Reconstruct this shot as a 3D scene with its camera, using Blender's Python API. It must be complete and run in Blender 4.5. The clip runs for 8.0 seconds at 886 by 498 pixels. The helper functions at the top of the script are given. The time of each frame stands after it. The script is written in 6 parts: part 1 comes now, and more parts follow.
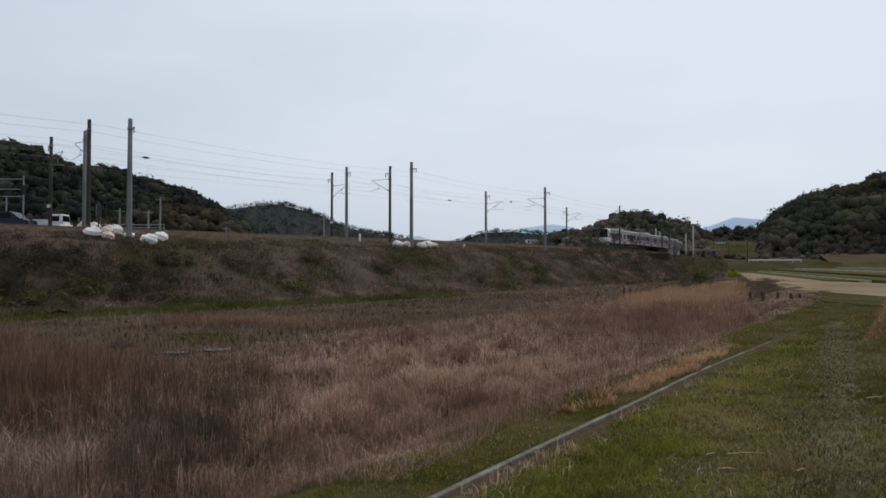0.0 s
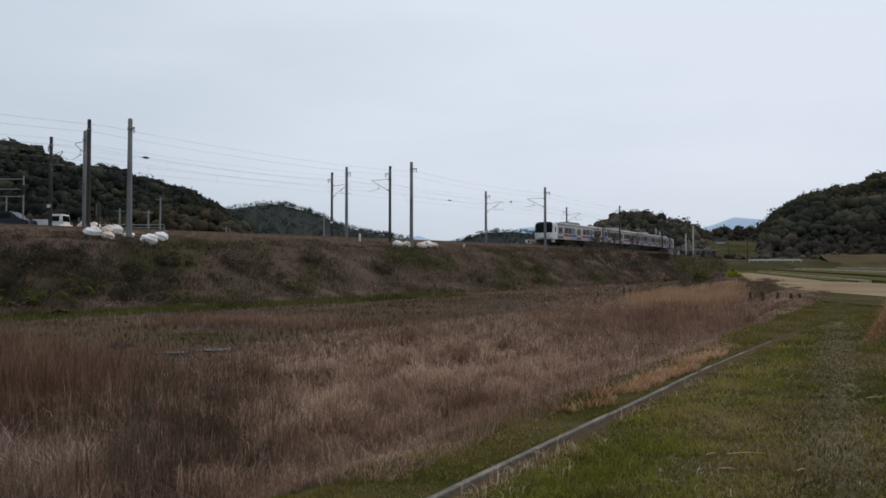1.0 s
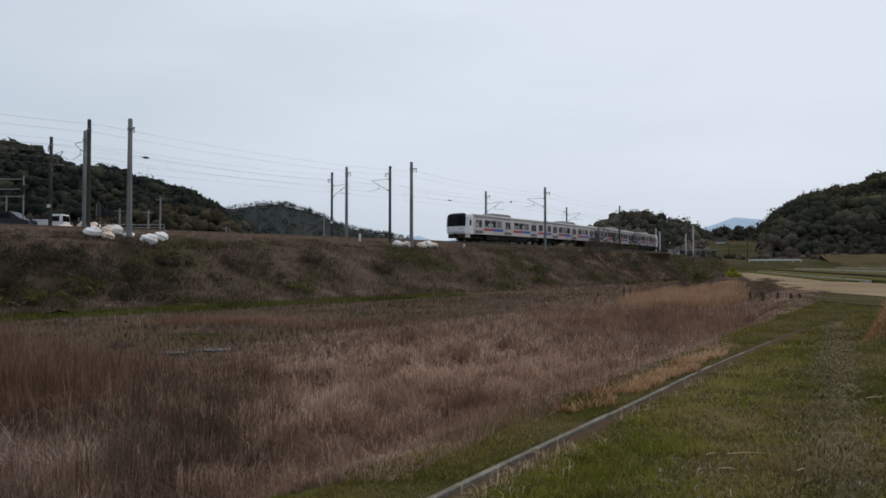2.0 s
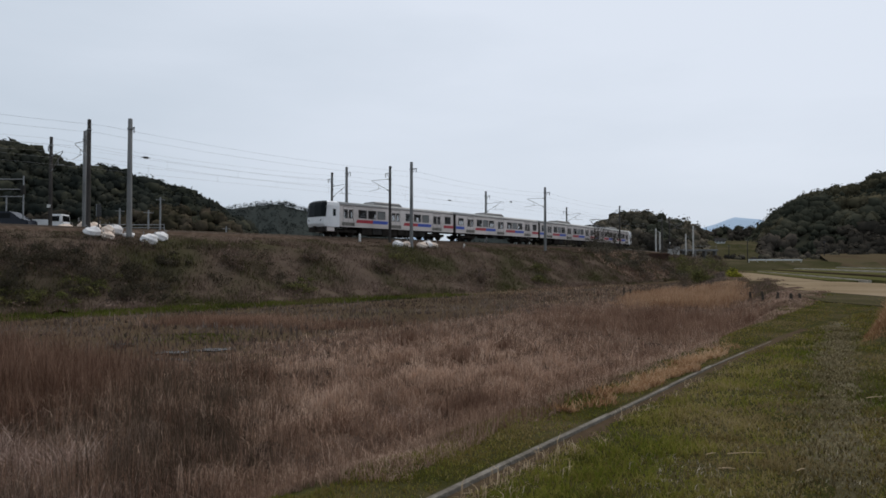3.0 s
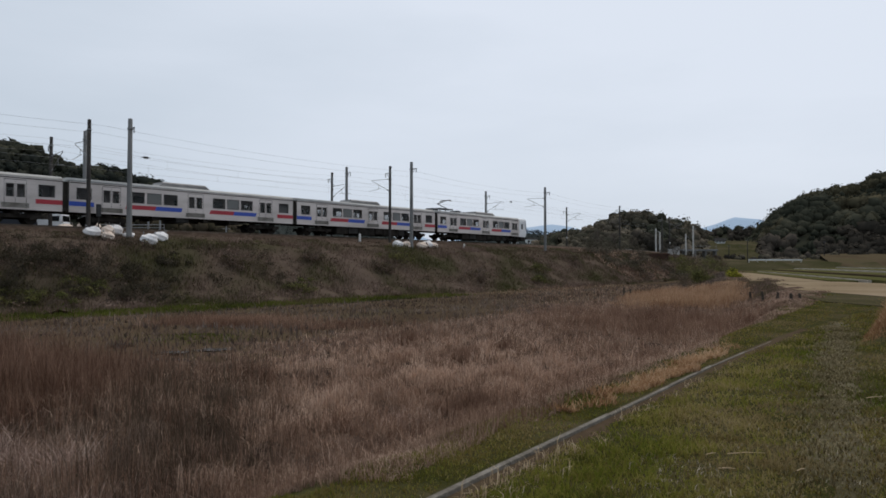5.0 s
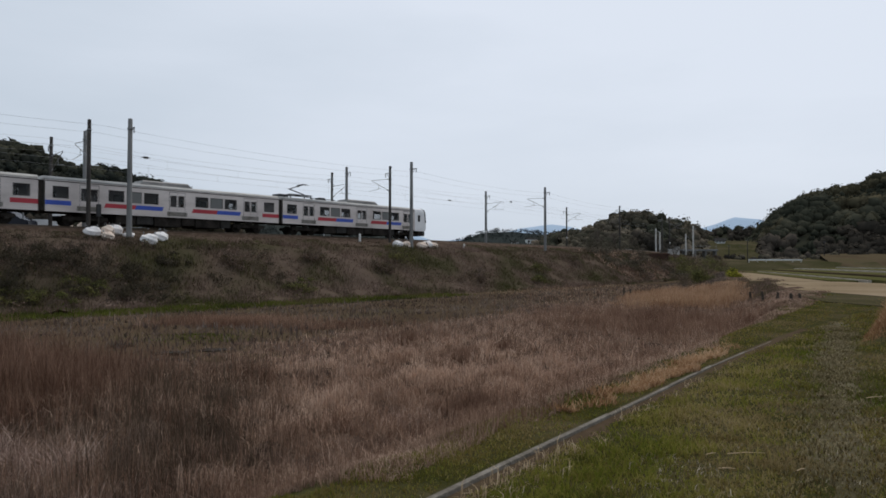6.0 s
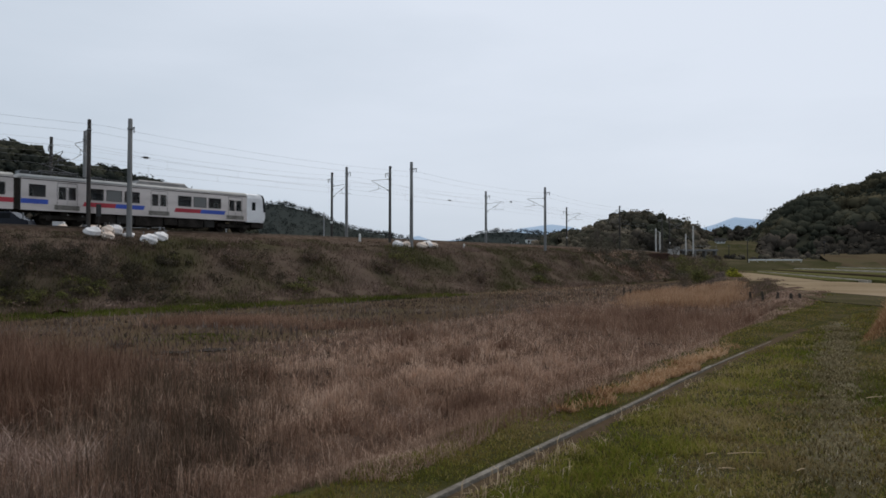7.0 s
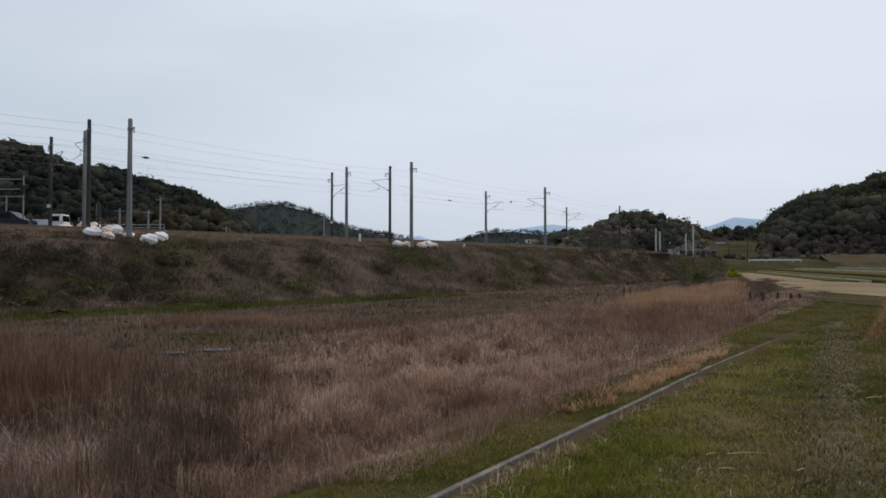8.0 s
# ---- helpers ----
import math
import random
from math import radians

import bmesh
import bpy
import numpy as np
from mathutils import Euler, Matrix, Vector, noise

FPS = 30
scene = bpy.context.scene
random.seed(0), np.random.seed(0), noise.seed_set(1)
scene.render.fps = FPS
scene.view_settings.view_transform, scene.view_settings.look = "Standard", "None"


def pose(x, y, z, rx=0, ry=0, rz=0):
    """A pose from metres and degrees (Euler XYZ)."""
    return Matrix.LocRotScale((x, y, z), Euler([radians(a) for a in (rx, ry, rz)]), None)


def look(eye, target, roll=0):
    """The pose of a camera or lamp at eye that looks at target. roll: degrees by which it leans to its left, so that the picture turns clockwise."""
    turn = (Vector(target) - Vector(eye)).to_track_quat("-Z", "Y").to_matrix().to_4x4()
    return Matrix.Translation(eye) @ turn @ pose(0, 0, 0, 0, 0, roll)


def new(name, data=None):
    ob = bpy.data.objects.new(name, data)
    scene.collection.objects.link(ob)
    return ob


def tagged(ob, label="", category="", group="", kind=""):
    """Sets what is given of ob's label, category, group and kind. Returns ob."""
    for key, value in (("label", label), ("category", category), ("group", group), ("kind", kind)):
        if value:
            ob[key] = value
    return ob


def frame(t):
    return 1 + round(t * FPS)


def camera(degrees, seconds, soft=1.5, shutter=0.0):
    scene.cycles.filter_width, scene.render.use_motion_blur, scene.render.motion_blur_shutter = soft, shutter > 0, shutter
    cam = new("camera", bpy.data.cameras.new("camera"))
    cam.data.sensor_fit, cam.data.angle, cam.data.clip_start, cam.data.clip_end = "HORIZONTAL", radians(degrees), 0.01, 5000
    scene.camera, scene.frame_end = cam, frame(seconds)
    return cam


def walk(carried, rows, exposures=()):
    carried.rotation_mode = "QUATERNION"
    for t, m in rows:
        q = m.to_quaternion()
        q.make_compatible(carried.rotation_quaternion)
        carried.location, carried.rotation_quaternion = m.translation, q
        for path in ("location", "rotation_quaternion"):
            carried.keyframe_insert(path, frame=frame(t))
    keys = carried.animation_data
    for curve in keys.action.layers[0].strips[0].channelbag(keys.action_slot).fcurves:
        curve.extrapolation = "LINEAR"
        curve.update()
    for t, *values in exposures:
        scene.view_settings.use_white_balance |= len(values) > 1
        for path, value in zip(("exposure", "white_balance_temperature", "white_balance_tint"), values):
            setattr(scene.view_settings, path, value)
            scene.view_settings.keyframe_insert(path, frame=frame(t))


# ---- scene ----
EYE = Vector((0, 0, 1.55))
cam = camera(69.03, 8.0, soft=1.65, shutter=0.12)
walk(cam, [(0.0, pose(*EYE, 91.31, 0, 0)), (8.0, pose(*EYE, 91.31, 0, 0))])

# ---- world and light: a bright overcast sky ----
SUN_DIR = Vector((0.28, 0.42, 0.86)).normalized()
world = bpy.data.worlds.new("overcast_sky")
scene.world = world
world.use_nodes = True
wt = world.node_tree
wt.nodes.clear()


def wnode(kind, **kw):
    n = wt.nodes.new(kind)
    for k, v in kw.items():
        n.inputs[k].default_value = v
    return n


w_out = wnode("ShaderNodeOutputWorld")
w_sky = wnode("ShaderNodeTexSky")
w_sky.sky_type = "NISHITA"
w_sky.sun_disc = False
w_sky.sun_elevation = math.asin(SUN_DIR.z)
w_sky.sun_rotation = math.atan2(SUN_DIR.x, SUN_DIR.y)
w_sky.dust_density = 4.0
w_clear = wnode("ShaderNodeBackground", Strength=0.07)
wt.links.new(w_sky.outputs[0], w_clear.inputs["Color"])
w_co = wnode("ShaderNodeTexCoord")
w_map = wnode("ShaderNodeMapping", Scale=(1.0, 1.0, 4.0))
wt.links.new(w_co.outputs["Generated"], w_map.inputs["Vector"])
w_noise = wnode("ShaderNodeTexNoise", Scale=1.7, Detail=5.0, Roughness=0.5)
wt.links.new(w_map.outputs[0], w_noise.inputs["Vector"])
w_dot = wt.nodes.new("ShaderNodeVectorMath")
w_dot.operation = "DOT_PRODUCT"
w_dot.inputs[1].default_value = SUN_DIR
wt.links.new(w_co.outputs["Generated"], w_dot.inputs[0])
w_add = wt.nodes.new("ShaderNodeMath")
w_add.operation = "MULTIPLY_ADD"
w_add.inputs[1].default_value = 0.55
wt.links.new(w_noise.outputs["Fac"], w_add.inputs[0])
wt.links.new(w_dot.outputs["Value"], w_add.inputs[2])
w_ramp = wt.nodes.new("ShaderNodeValToRGB")
w_ramp.color_ramp.elements[0].position = 0.35
w_ramp.color_ramp.elements[0].color = (0.46, 0.545, 0.635, 1)
w_ramp.color_ramp.elements[1].position = 1.0
w_ramp.color_ramp.elements[1].color = (0.76, 0.825, 0.93, 1)
wt.links.new(w_add.outputs[0], w_ramp.inputs[0])
w_cloud = wnode("ShaderNodeBackground", Strength=1.0)
wt.links.new(w_ramp.outputs["Color"], w_cloud.inputs["Color"])
w_mix = wnode("ShaderNodeMixShader", Fac=0.9)
wt.links.new(w_clear.outputs[0], w_mix.inputs[1])
wt.links.new(w_cloud.outputs[0], w_mix.inputs[2])
wt.links.new(w_mix.outputs[0], w_out.inputs["Surface"])

sun = new("sun", bpy.data.lights.new("sun", "SUN"))
sun.data.energy = 1.1
sun.data.angle = radians(30)
sun.data.color = (1.0, 0.90, 0.76)
sun.matrix_world = look(SUN_DIR * 300, (0, 0, 0))
scene.view_settings.exposure = 0.0

# ---- the plan ----
RAIL = 4.39            # height of the rail heads over the path
FIELD = -1.2           # reed field below the path
P0 = Vector((-27.93, 49.78))
TH = 0.7464
U = Vector((math.sin(TH), math.cos(TH)))     # along the line, away from the camera
NRM = Vector((U.y, -U.x))                    # across the line, towards the path
BEND, BEND_FROM = 0.0012, 28.0
K0 = Vector((-0.09, 4.26))                   # a point of the kerb
KU = Vector((0.598, 0.801)).normalized()
KN = Vector((KU.y, -KU.x))


def line(s, off=0.0):
    """A point off metres beside the near track, s metres along it."""
    e = BEND * max(s - BEND_FROM, 0) ** 2
    p = P0 + U * s + NRM * (off - e)
    return p.x, p.y


def heading(s):
    slope = 2 * BEND * max(s - BEND_FROM, 0)
    d = U - NRM * slope
    return math.degrees(math.atan2(d.y, d.x))


def to_line(x, y):
    """Arrays: s along and off beside the near track."""
    s = (x - P0.x) * U.x + (y - P0.y) * U.y
    off = (x - P0.x) * NRM.x + (y - P0.y) * NRM.y + BEND * np.maximum(s - BEND_FROM, 0) ** 2
    return s, off


def to_path(x, y):
    a = (x - K0.x) * KU.x + (y - K0.y) * KU.y
    b = (x - K0.x) * KN.x + (y - K0.y) * KN.y
    return a, b


def kerb_b(a):
    """How far the kerb swings towards the path, a metres along it."""
    return 0.0035 * np.maximum(a - 5, 0) ** 2


def smooth(x, x0, x1):
    t = np.clip((x - x0) / (x1 - x0), 0, 1)
    return t * t * (3 - 2 * t)


def waves(x, y, size, seed):
    """Cheap smooth noise, about -1 to 1, on arrays."""
    r = np.random.RandomState(seed)
    out = np.zeros_like(x, dtype=float)
    for i in range(7):
        ang = r.rand() * 6.283
        k = 6.283 / size * (0.5 + 1.6 * r.rand())
        out += np.sin((x * math.cos(ang) + y * math.sin(ang)) * k + r.rand() * 6.283)
    return out / 2.6


def ground_z(x, y):
    x, y = np.asarray(x, float), np.asarray(y, float)
    a, b = to_path(x, y)
    s, off = to_line(x, y)
    z = FIELD * smooth(-b, 0.55, 3.2)
    z = z * (1 - np.maximum(smooth(x - 0.46 * y, -1.0, 2.5) * smooth(a, 15, 24), np.maximum(smooth(x - 0.42 * y, -3.0, 1.5) * smooth(y, 45, 60), smooth(y, 100, 130))))
    c = b - kerb_b(a)
    z = z - (0.056 - 0.024 * smooth(a, 6, 10)) * (0.45 * smooth(c, -0.02, 0.03) + 0.55 * smooth(c, 0.03, 0.16)) * (1 - smooth(c, 0.2, 1.3)) * (1 - smooth(a, 12, 15))
    z = z + 0.05 * waves(x, y, 3.0, 5) * smooth(np.hypot(x, y), 1.5, 6) * smooth(-b, 0.2, 1.5)
    z = z + 0.008 * waves(x, y, 1.4, 6) * smooth(b, 0.1, 0.5)
    # a low bank right of the path
    z = z + 0.6 * smooth(b, 1.55, 2.3) * smooth(a, 10.8, 12.8) * (1 - smooth(a, 22, 26)) * (1 - smooth(b, 6, 9))
    # behind the line the valley floor is nearly as high as the tracks
    z = z + (4.2 - z) * smooth(-off, 4.0, 12.0) * (1 - smooth(s, 20, 70))
    z = z + (2.9 - z) * smooth(-off, 0.0, 12.0) * smooth(s, 20, 70) * (1 - smooth(s, 120, 320))
    return z


def bank_z(off, s):
    """Cross-section of the railway embankment."""
    off = np.asarray(off, float)
    top = RAIL - 0.55
    z = np.where(off > 2.8, top - 0.32 * smooth(off, 2.8, 5.6) * 2, top)
    z = z - smooth(off, 5.0, 14.5) * (top - 0.64 - FIELD) * 1.0
    z = np.where(off < -6.8, top + smooth(-off, 6.8, 10.5) * (0.55 - 2.1 * smooth(s, 20, 70)), z)
    return z


# ---- materials ----
def mat(name, colors, scale=4.0, fine=40.0, rough=0.85, bump=0.2, metal=0.0, island=0.0, per_object=0.0, spec=0.0, stretch=(1, 1, 1), trans=0.0, contrast=1.0):
    """A procedural surface: colours mixed by coarse and fine noise, with relief; island and per_object vary single pieces."""
    m = bpy.data.materials.new(name)
    m.use_nodes = True
    nt = m.node_tree
    bsdf = nt.nodes["Principled BSDF"]
    bsdf.inputs["Roughness"].default_value = rough
    bsdf.inputs["Metallic"].default_value = metal
    bsdf.inputs["Specular IOR Level"].default_value = spec
    co = nt.nodes.new("ShaderNodeTexCoord")
    mp = nt.nodes.new("ShaderNodeMapping")
    mp.inputs["Scale"].default_value = stretch
    nt.links.new(co.outputs["Object"], mp.inputs["Vector"])
    n1 = nt.nodes.new("ShaderNodeTexNoise")
    n1.inputs["Scale"].default_value = scale
    n1.inputs["Detail"].default_value = 4
    n2 = nt.nodes.new("ShaderNodeTexNoise")
    n2.inputs["Scale"].default_value = fine
    n2.inputs["Detail"].default_value = 3
    for n in (n1, n2):
        nt.links.new(mp.outputs[0], n.inputs["Vector"])
    mixed = nt.nodes.new("ShaderNodeMath")
    mixed.operation = "MULTIPLY_ADD"
    mixed.inputs[1].default_value = 0.4
    nt.links.new(n2.outputs["Fac"], mixed.inputs[0])
    sub = nt.nodes.new("ShaderNodeMath")
    sub.operation = "MULTIPLY_ADD"
    sub.inputs[1].default_value = contrast
    sub.inputs[2].default_value = 0.5 - 0.2 - contrast / 2
    nt.links.new(n1.outputs["Fac"], sub.inputs[0])
    nt.links.new(sub.outputs[0], mixed.inputs[2])
    fac = mixed.outputs[0]
    if island or per_object:
        src = nt.nodes.new("ShaderNodeNewGeometry").outputs["Random Per Island"] if island else nt.nodes.new("ShaderNodeObjectInfo").outputs["Random"]
        ad = nt.nodes.new("ShaderNodeMath")
        ad.operation = "MULTIPLY_ADD"
        ad.inputs[1].default_value = island or per_object
        nt.links.new(src, ad.inputs[0])
        ad2 = nt.nodes.new("ShaderNodeMath")
        ad2.operation = "SUBTRACT"
        ad2.inputs[1].default_value = (island or per_object) / 2
        nt.links.new(fac, ad.inputs[2])
        nt.links.new(ad.outputs[0], ad2.inputs[0])
        fac = ad2.outputs[0]
    ramp = nt.nodes.new("ShaderNodeValToRGB")
    els = ramp.color_ramp.elements
    while len(els) < len(colors):
        els.new(0.5)
    for i, c in enumerate(colors):
        els[i].position = 0.25 + 0.5 * i / max(1, len(colors) - 1)
        els[i].color = (*c, 1)
    nt.links.new(fac, ramp.inputs[0])
    nt.links.new(ramp.outputs["Color"], bsdf.inputs["Base Color"])
    if bump:
        bp = nt.nodes.new("ShaderNodeBump")
        bp.inputs["Strength"].default_value = bump
        bp.inputs["Distance"].default_value = 0.03
        nt.links.new(n2.outputs["Fac"], bp.inputs["Height"])
        nt.links.new(bp.outputs[0], bsdf.inputs["Normal"])
    if trans:
        tl = nt.nodes.new("ShaderNodeBsdfTranslucent")
        nt.links.new(ramp.outputs["Color"], tl.inputs["Color"])
        mx = nt.nodes.new("ShaderNodeMixShader")
        mx.inputs[0].default_value = trans
        nt.links.new(bsdf.outputs[0], mx.inputs[1])
        nt.links.new(tl.outputs[0], mx.inputs[2])
        nt.links.new(mx.outputs[0], nt.nodes["Material Output"].inputs["Surface"])
    return m


def glass(name, tint, rough=0.03, alpha=0.6, spec=0.4):
    m = bpy.data.materials.new(name)
    m.use_nodes = True
    nt = m.node_tree
    b = nt.nodes["Principled BSDF"]
    b.inputs["Base Color"].default_value = (*tint, 1)
    b.inputs["Roughness"].default_value = rough
    b.inputs["Specular IOR Level"].default_value = spec
    b.inputs["Alpha"].default_value = alpha
    return m


M = {}
M["soil"] = mat("soil", [(0.05, 0.036, 0.022), (0.085, 0.06, 0.04), (0.07, 0.056, 0.032)], 0.35, 9, bump=0.6)
M["path"] = mat("path_turf", [(0.034, 0.036, 0.012), (0.05, 0.046, 0.019), (0.074, 0.061, 0.033)], 0.9, 22, bump=0.6, contrast=1.5)
M["bank"] = mat("bank_turf", [(0.054, 0.048, 0.028), (0.085, 0.064, 0.047), (0.112, 0.082, 0.065)], 0.22, 9, bump=0.6, contrast=1.5)
M["ballast"] = mat("ballast", [(0.055, 0.038, 0.028), (0.09, 0.063, 0.047), (0.14, 0.105, 0.082)], 2.0, 22, bump=0.9)
M["reed"] = mat("dead_reed", [(0.14, 0.078, 0.053), (0.25, 0.15, 0.105), (0.39, 0.26, 0.185)], 0.3, 2.0, island=0.4, bump=0, trans=0.25, contrast=1.6)
M["grass"] = mat("green_grass", [(0.094, 0.095, 0.021), (0.17, 0.138, 0.037), (0.21, 0.157, 0.058), (0.265, 0.198, 0.097)], 0.45, 2.5, island=0.2, bump=0, trans=0.3, contrast=2.4)
M["weed"] = mat("brown_weed", [(0.07, 0.047, 0.034), (0.13, 0.088, 0.065), (0.27, 0.195, 0.15)], 0.4, 2.5, island=0.6, bump=0, trans=0.15, contrast=1.5)
M["trodden"] = mat("trodden_grass", [(0.17, 0.136, 0.068), (0.25, 0.2, 0.112), (0.34, 0.28, 0.175)], 0.8, 6.0, island=0.3, bump=0)
M["foot"] = mat("foot_grass", [(0.05, 0.06, 0.016), (0.085, 0.098, 0.02), (0.13, 0.14, 0.03), (0.12, 0.095, 0.05)], 0.12, 1.0, island=0.3, bump=0, trans=0.2, contrast=2.0)
M["bark"] = mat("grey_bark", [(0.06, 0.05, 0.042), (0.10, 0.085, 0.07), (0.14, 0.12, 0.10)], 1.5, 10.0, bump=0.3)
M["lodged"] = mat("lodged_grass", [(0.27, 0.166, 0.117), (0.47, 0.312, 0.225), (0.68, 0.49, 0.37)], 0.5, 2.5, island=0.45, bump=0, trans=0.2, contrast=1.4)
M["lush"] = mat("lush_grass", [(0.115, 0.132, 0.02), (0.195, 0.196, 0.034), (0.265, 0.228, 0.06), (0.35, 0.27, 0.13)], 0.5, 3.0, island=0.35, bump=0, trans=0.3, contrast=1.8)
M["cut"] = mat("cut_grass", [(0.18, 0.145, 0.09), (0.31, 0.255, 0.18), (0.47, 0.40, 0.30)], 1.5, 8.0, island=0.6, bump=0)
M["yellow"] = mat("rape_flower_leaf", [(0.10, 0.11, 0.025), (0.20, 0.20, 0.03), (0.36, 0.32, 0.04)], 0.3, 1.5, island=0.5, bump=0, trans=0.2)
M["rust"] = mat("rusty_wall", [(0.055, 0.034, 0.026), (0.085, 0.05, 0.038), (0.12, 0.075, 0.058)], 0.5, 6.0, bump=0.4)
M["reed_pale"] = mat("dead_grass", [(0.15, 0.094, 0.067), (0.30, 0.197, 0.142), (0.50, 0.355, 0.267)], 0.35, 2.0, island=0.5, bump=0, trans=0.2, contrast=1.5)
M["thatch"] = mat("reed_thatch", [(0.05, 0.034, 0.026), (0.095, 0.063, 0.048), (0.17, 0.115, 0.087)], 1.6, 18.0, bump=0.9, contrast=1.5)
M["reed_dark"] = mat("reed_stems", [(0.12, 0.068, 0.047), (0.215, 0.127, 0.088), (0.33, 0.213, 0.153)], 0.4, 2.0, island=0.5, bump=0, trans=0.15, contrast=1.5)
M["reed_orange"] = mat("orange_reed", [(0.27, 0.155, 0.092), (0.43, 0.27, 0.165), (0.57, 0.39, 0.255)], 0.3, 2.0, island=0.4, bump=0, trans=0.25)
M["straw_orange"] = mat("orange_straw", [(0.28, 0.15, 0.078), (0.45, 0.275, 0.15), (0.58, 0.40, 0.25)], 0.5, 4.0, island=0.5, bump=0, trans=0.2, contrast=1.3)
M["soil_brown"] = mat("brown_earth", [(0.058, 0.043, 0.026), (0.09, 0.069, 0.043), (0.068, 0.064, 0.03)], 0.1, 2.0, bump=0.4)
M["kerb"] = mat("old_concrete", [(0.085, 0.073, 0.06), (0.16, 0.143, 0.122), (0.26, 0.237, 0.207)], 2.2, 26, bump=0.5)
M["loop"] = mat("bag_loop", [(0.16, 0.16, 0.17), (0.28, 0.28, 0.28)], 3, 20, bump=0)
M["clip"] = mat("clippings", [(0.10, 0.072, 0.03), (0.17, 0.122, 0.056), (0.25, 0.19, 0.105)], 0.8, 6.0, island=0.6, bump=0, contrast=1.4)
M["stem"] = mat("dark_stems", [(0.058, 0.042, 0.028), (0.094, 0.069, 0.047), (0.145, 0.108, 0.078)], 0.6, 3.0, island=0.4, bump=0)
M["track"] = mat("worn_soil", [(0.06, 0.053, 0.029), (0.09, 0.077, 0.046), (0.125, 0.107, 0.07)], 1.5, 14.0, bump=0.5, contrast=1.4)
M["bamboo"] = mat("bamboo_leaf", [(0.046, 0.045, 0.03), (0.074, 0.068, 0.044), (0.108, 0.094, 0.06)], 0.03, 0.2, island=0.2, bump=0, trans=0.2)
M["terrace"] = mat("terrace_turf", [(0.04, 0.04, 0.018), (0.06, 0.053, 0.029), (0.09, 0.073, 0.047)], 0.1, 1.2, bump=0.4, contrast=1.6)
M["plume"] = mat("bleached_plume", [(0.23, 0.15, 0.118), (0.41, 0.292, 0.236), (0.62, 0.48, 0.40)], 1.0, 5.0, island=0.5, bump=0, trans=0.2)
M["straw"] = mat("straw", [(0.34, 0.24, 0.145), (0.54, 0.41, 0.265), (0.70, 0.58, 0.42)], 1.0, 6.0, island=0.4, bump=0, trans=0.2)
M["scrub"] = mat("scrub", [(0.082, 0.078, 0.034), (0.13, 0.093, 0.069), (0.21, 0.15, 0.121)], 0.22, 1.2, island=0.35, bump=0, trans=0.2, contrast=1.7)
M["leaf"] = mat("bush_leaf", [(0.068, 0.072, 0.027), (0.12, 0.122, 0.042), (0.19, 0.165, 0.07)], 0.3, 1.5, island=0.5, bump=0, trans=0.2)
M["thicket"] = mat("thicket_leaf", [(0.066, 0.061, 0.045), (0.112, 0.098, 0.072), (0.165, 0.138, 0.106)], 0.06, 0.3, island=0.4, bump=0, trans=0.15, contrast=1.8)
M["woods_dark"] = mat("conifer_leaf", [(0.016, 0.019, 0.017), (0.027, 0.030, 0.025), (0.044, 0.044, 0.034)], 0.025, 0.1, island=0.12, bump=0, contrast=1.6)
M["bramble"] = mat("bramble_leaf", [(0.036, 0.034, 0.021), (0.06, 0.051, 0.034), (0.092, 0.074, 0.054)], 0.3, 1.5, island=0.35, bump=0, trans=0.15)
M["marsh"] = mat("marsh_litter", [(0.078, 0.056, 0.046), (0.13, 0.097, 0.081), (0.215, 0.174, 0.148)], 0.25, 1.5, island=0.35, bump=0, contrast=1.8)
# bluish tint in the leaf colour stands in for haze over the far hills
M["woods_hazed"] = mat("hazed_woods_leaf", [(0.03, 0.036, 0.036), (0.039, 0.045, 0.043), (0.05, 0.055, 0.05)], 0.012, 0.05, island=0.15, bump=0)
M["woods_brown"] = mat("bare_woods", [(0.034, 0.031, 0.026), (0.054, 0.047, 0.038), (0.08, 0.068, 0.056)], 0.05, 0.3, island=0.2, bump=0, trans=0.1, contrast=1.4)
M["woods"] = mat("woods_leaf", [(0.03, 0.033, 0.025), (0.05, 0.052, 0.038), (0.078, 0.075, 0.053)], 0.025, 0.1, island=0.15, bump=0, trans=0.15, contrast=1.6)
M["concrete"] = mat("concrete", [(0.26, 0.25, 0.23), (0.36, 0.35, 0.33), (0.46, 0.45, 0.43)], 1.5, 30, bump=0.25)
M["mast_concrete"] = mat("mast_concrete", [(0.13, 0.13, 0.128), (0.19, 0.19, 0.187), (0.26, 0.258, 0.254)], 1.2, 20, bump=0.15, stretch=(1, 1, 0.25))
M["mast_dark"] = mat("mast_steel_rust", [(0.034, 0.031, 0.029), (0.058, 0.053, 0.05), (0.09, 0.083, 0.077)], 1.2, 20, rough=0.7, bump=0.2, stretch=(1, 1, 0.3))
M["steel"] = mat("galvanised_steel", [(0.16, 0.165, 0.17), (0.24, 0.245, 0.25), (0.32, 0.32, 0.325)], 3, 40, rough=0.5, metal=0.4, bump=0.1, spec=0.4)
M["wire"] = mat("wire", [(0.22, 0.225, 0.23), (0.30, 0.305, 0.31)], 1, 5, rough=0.6, metal=0.3, bump=0)
M["rail"] = mat("rail_steel", [(0.10, 0.07, 0.05), (0.18, 0.14, 0.11)], 3, 30, rough=0.5, metal=0.5)
M["bag"] = mat("bag_fabric", [(0.66, 0.63, 0.615), (0.82, 0.79, 0.78), (0.86, 0.84, 0.83)], 3, 18, bump=0.5)
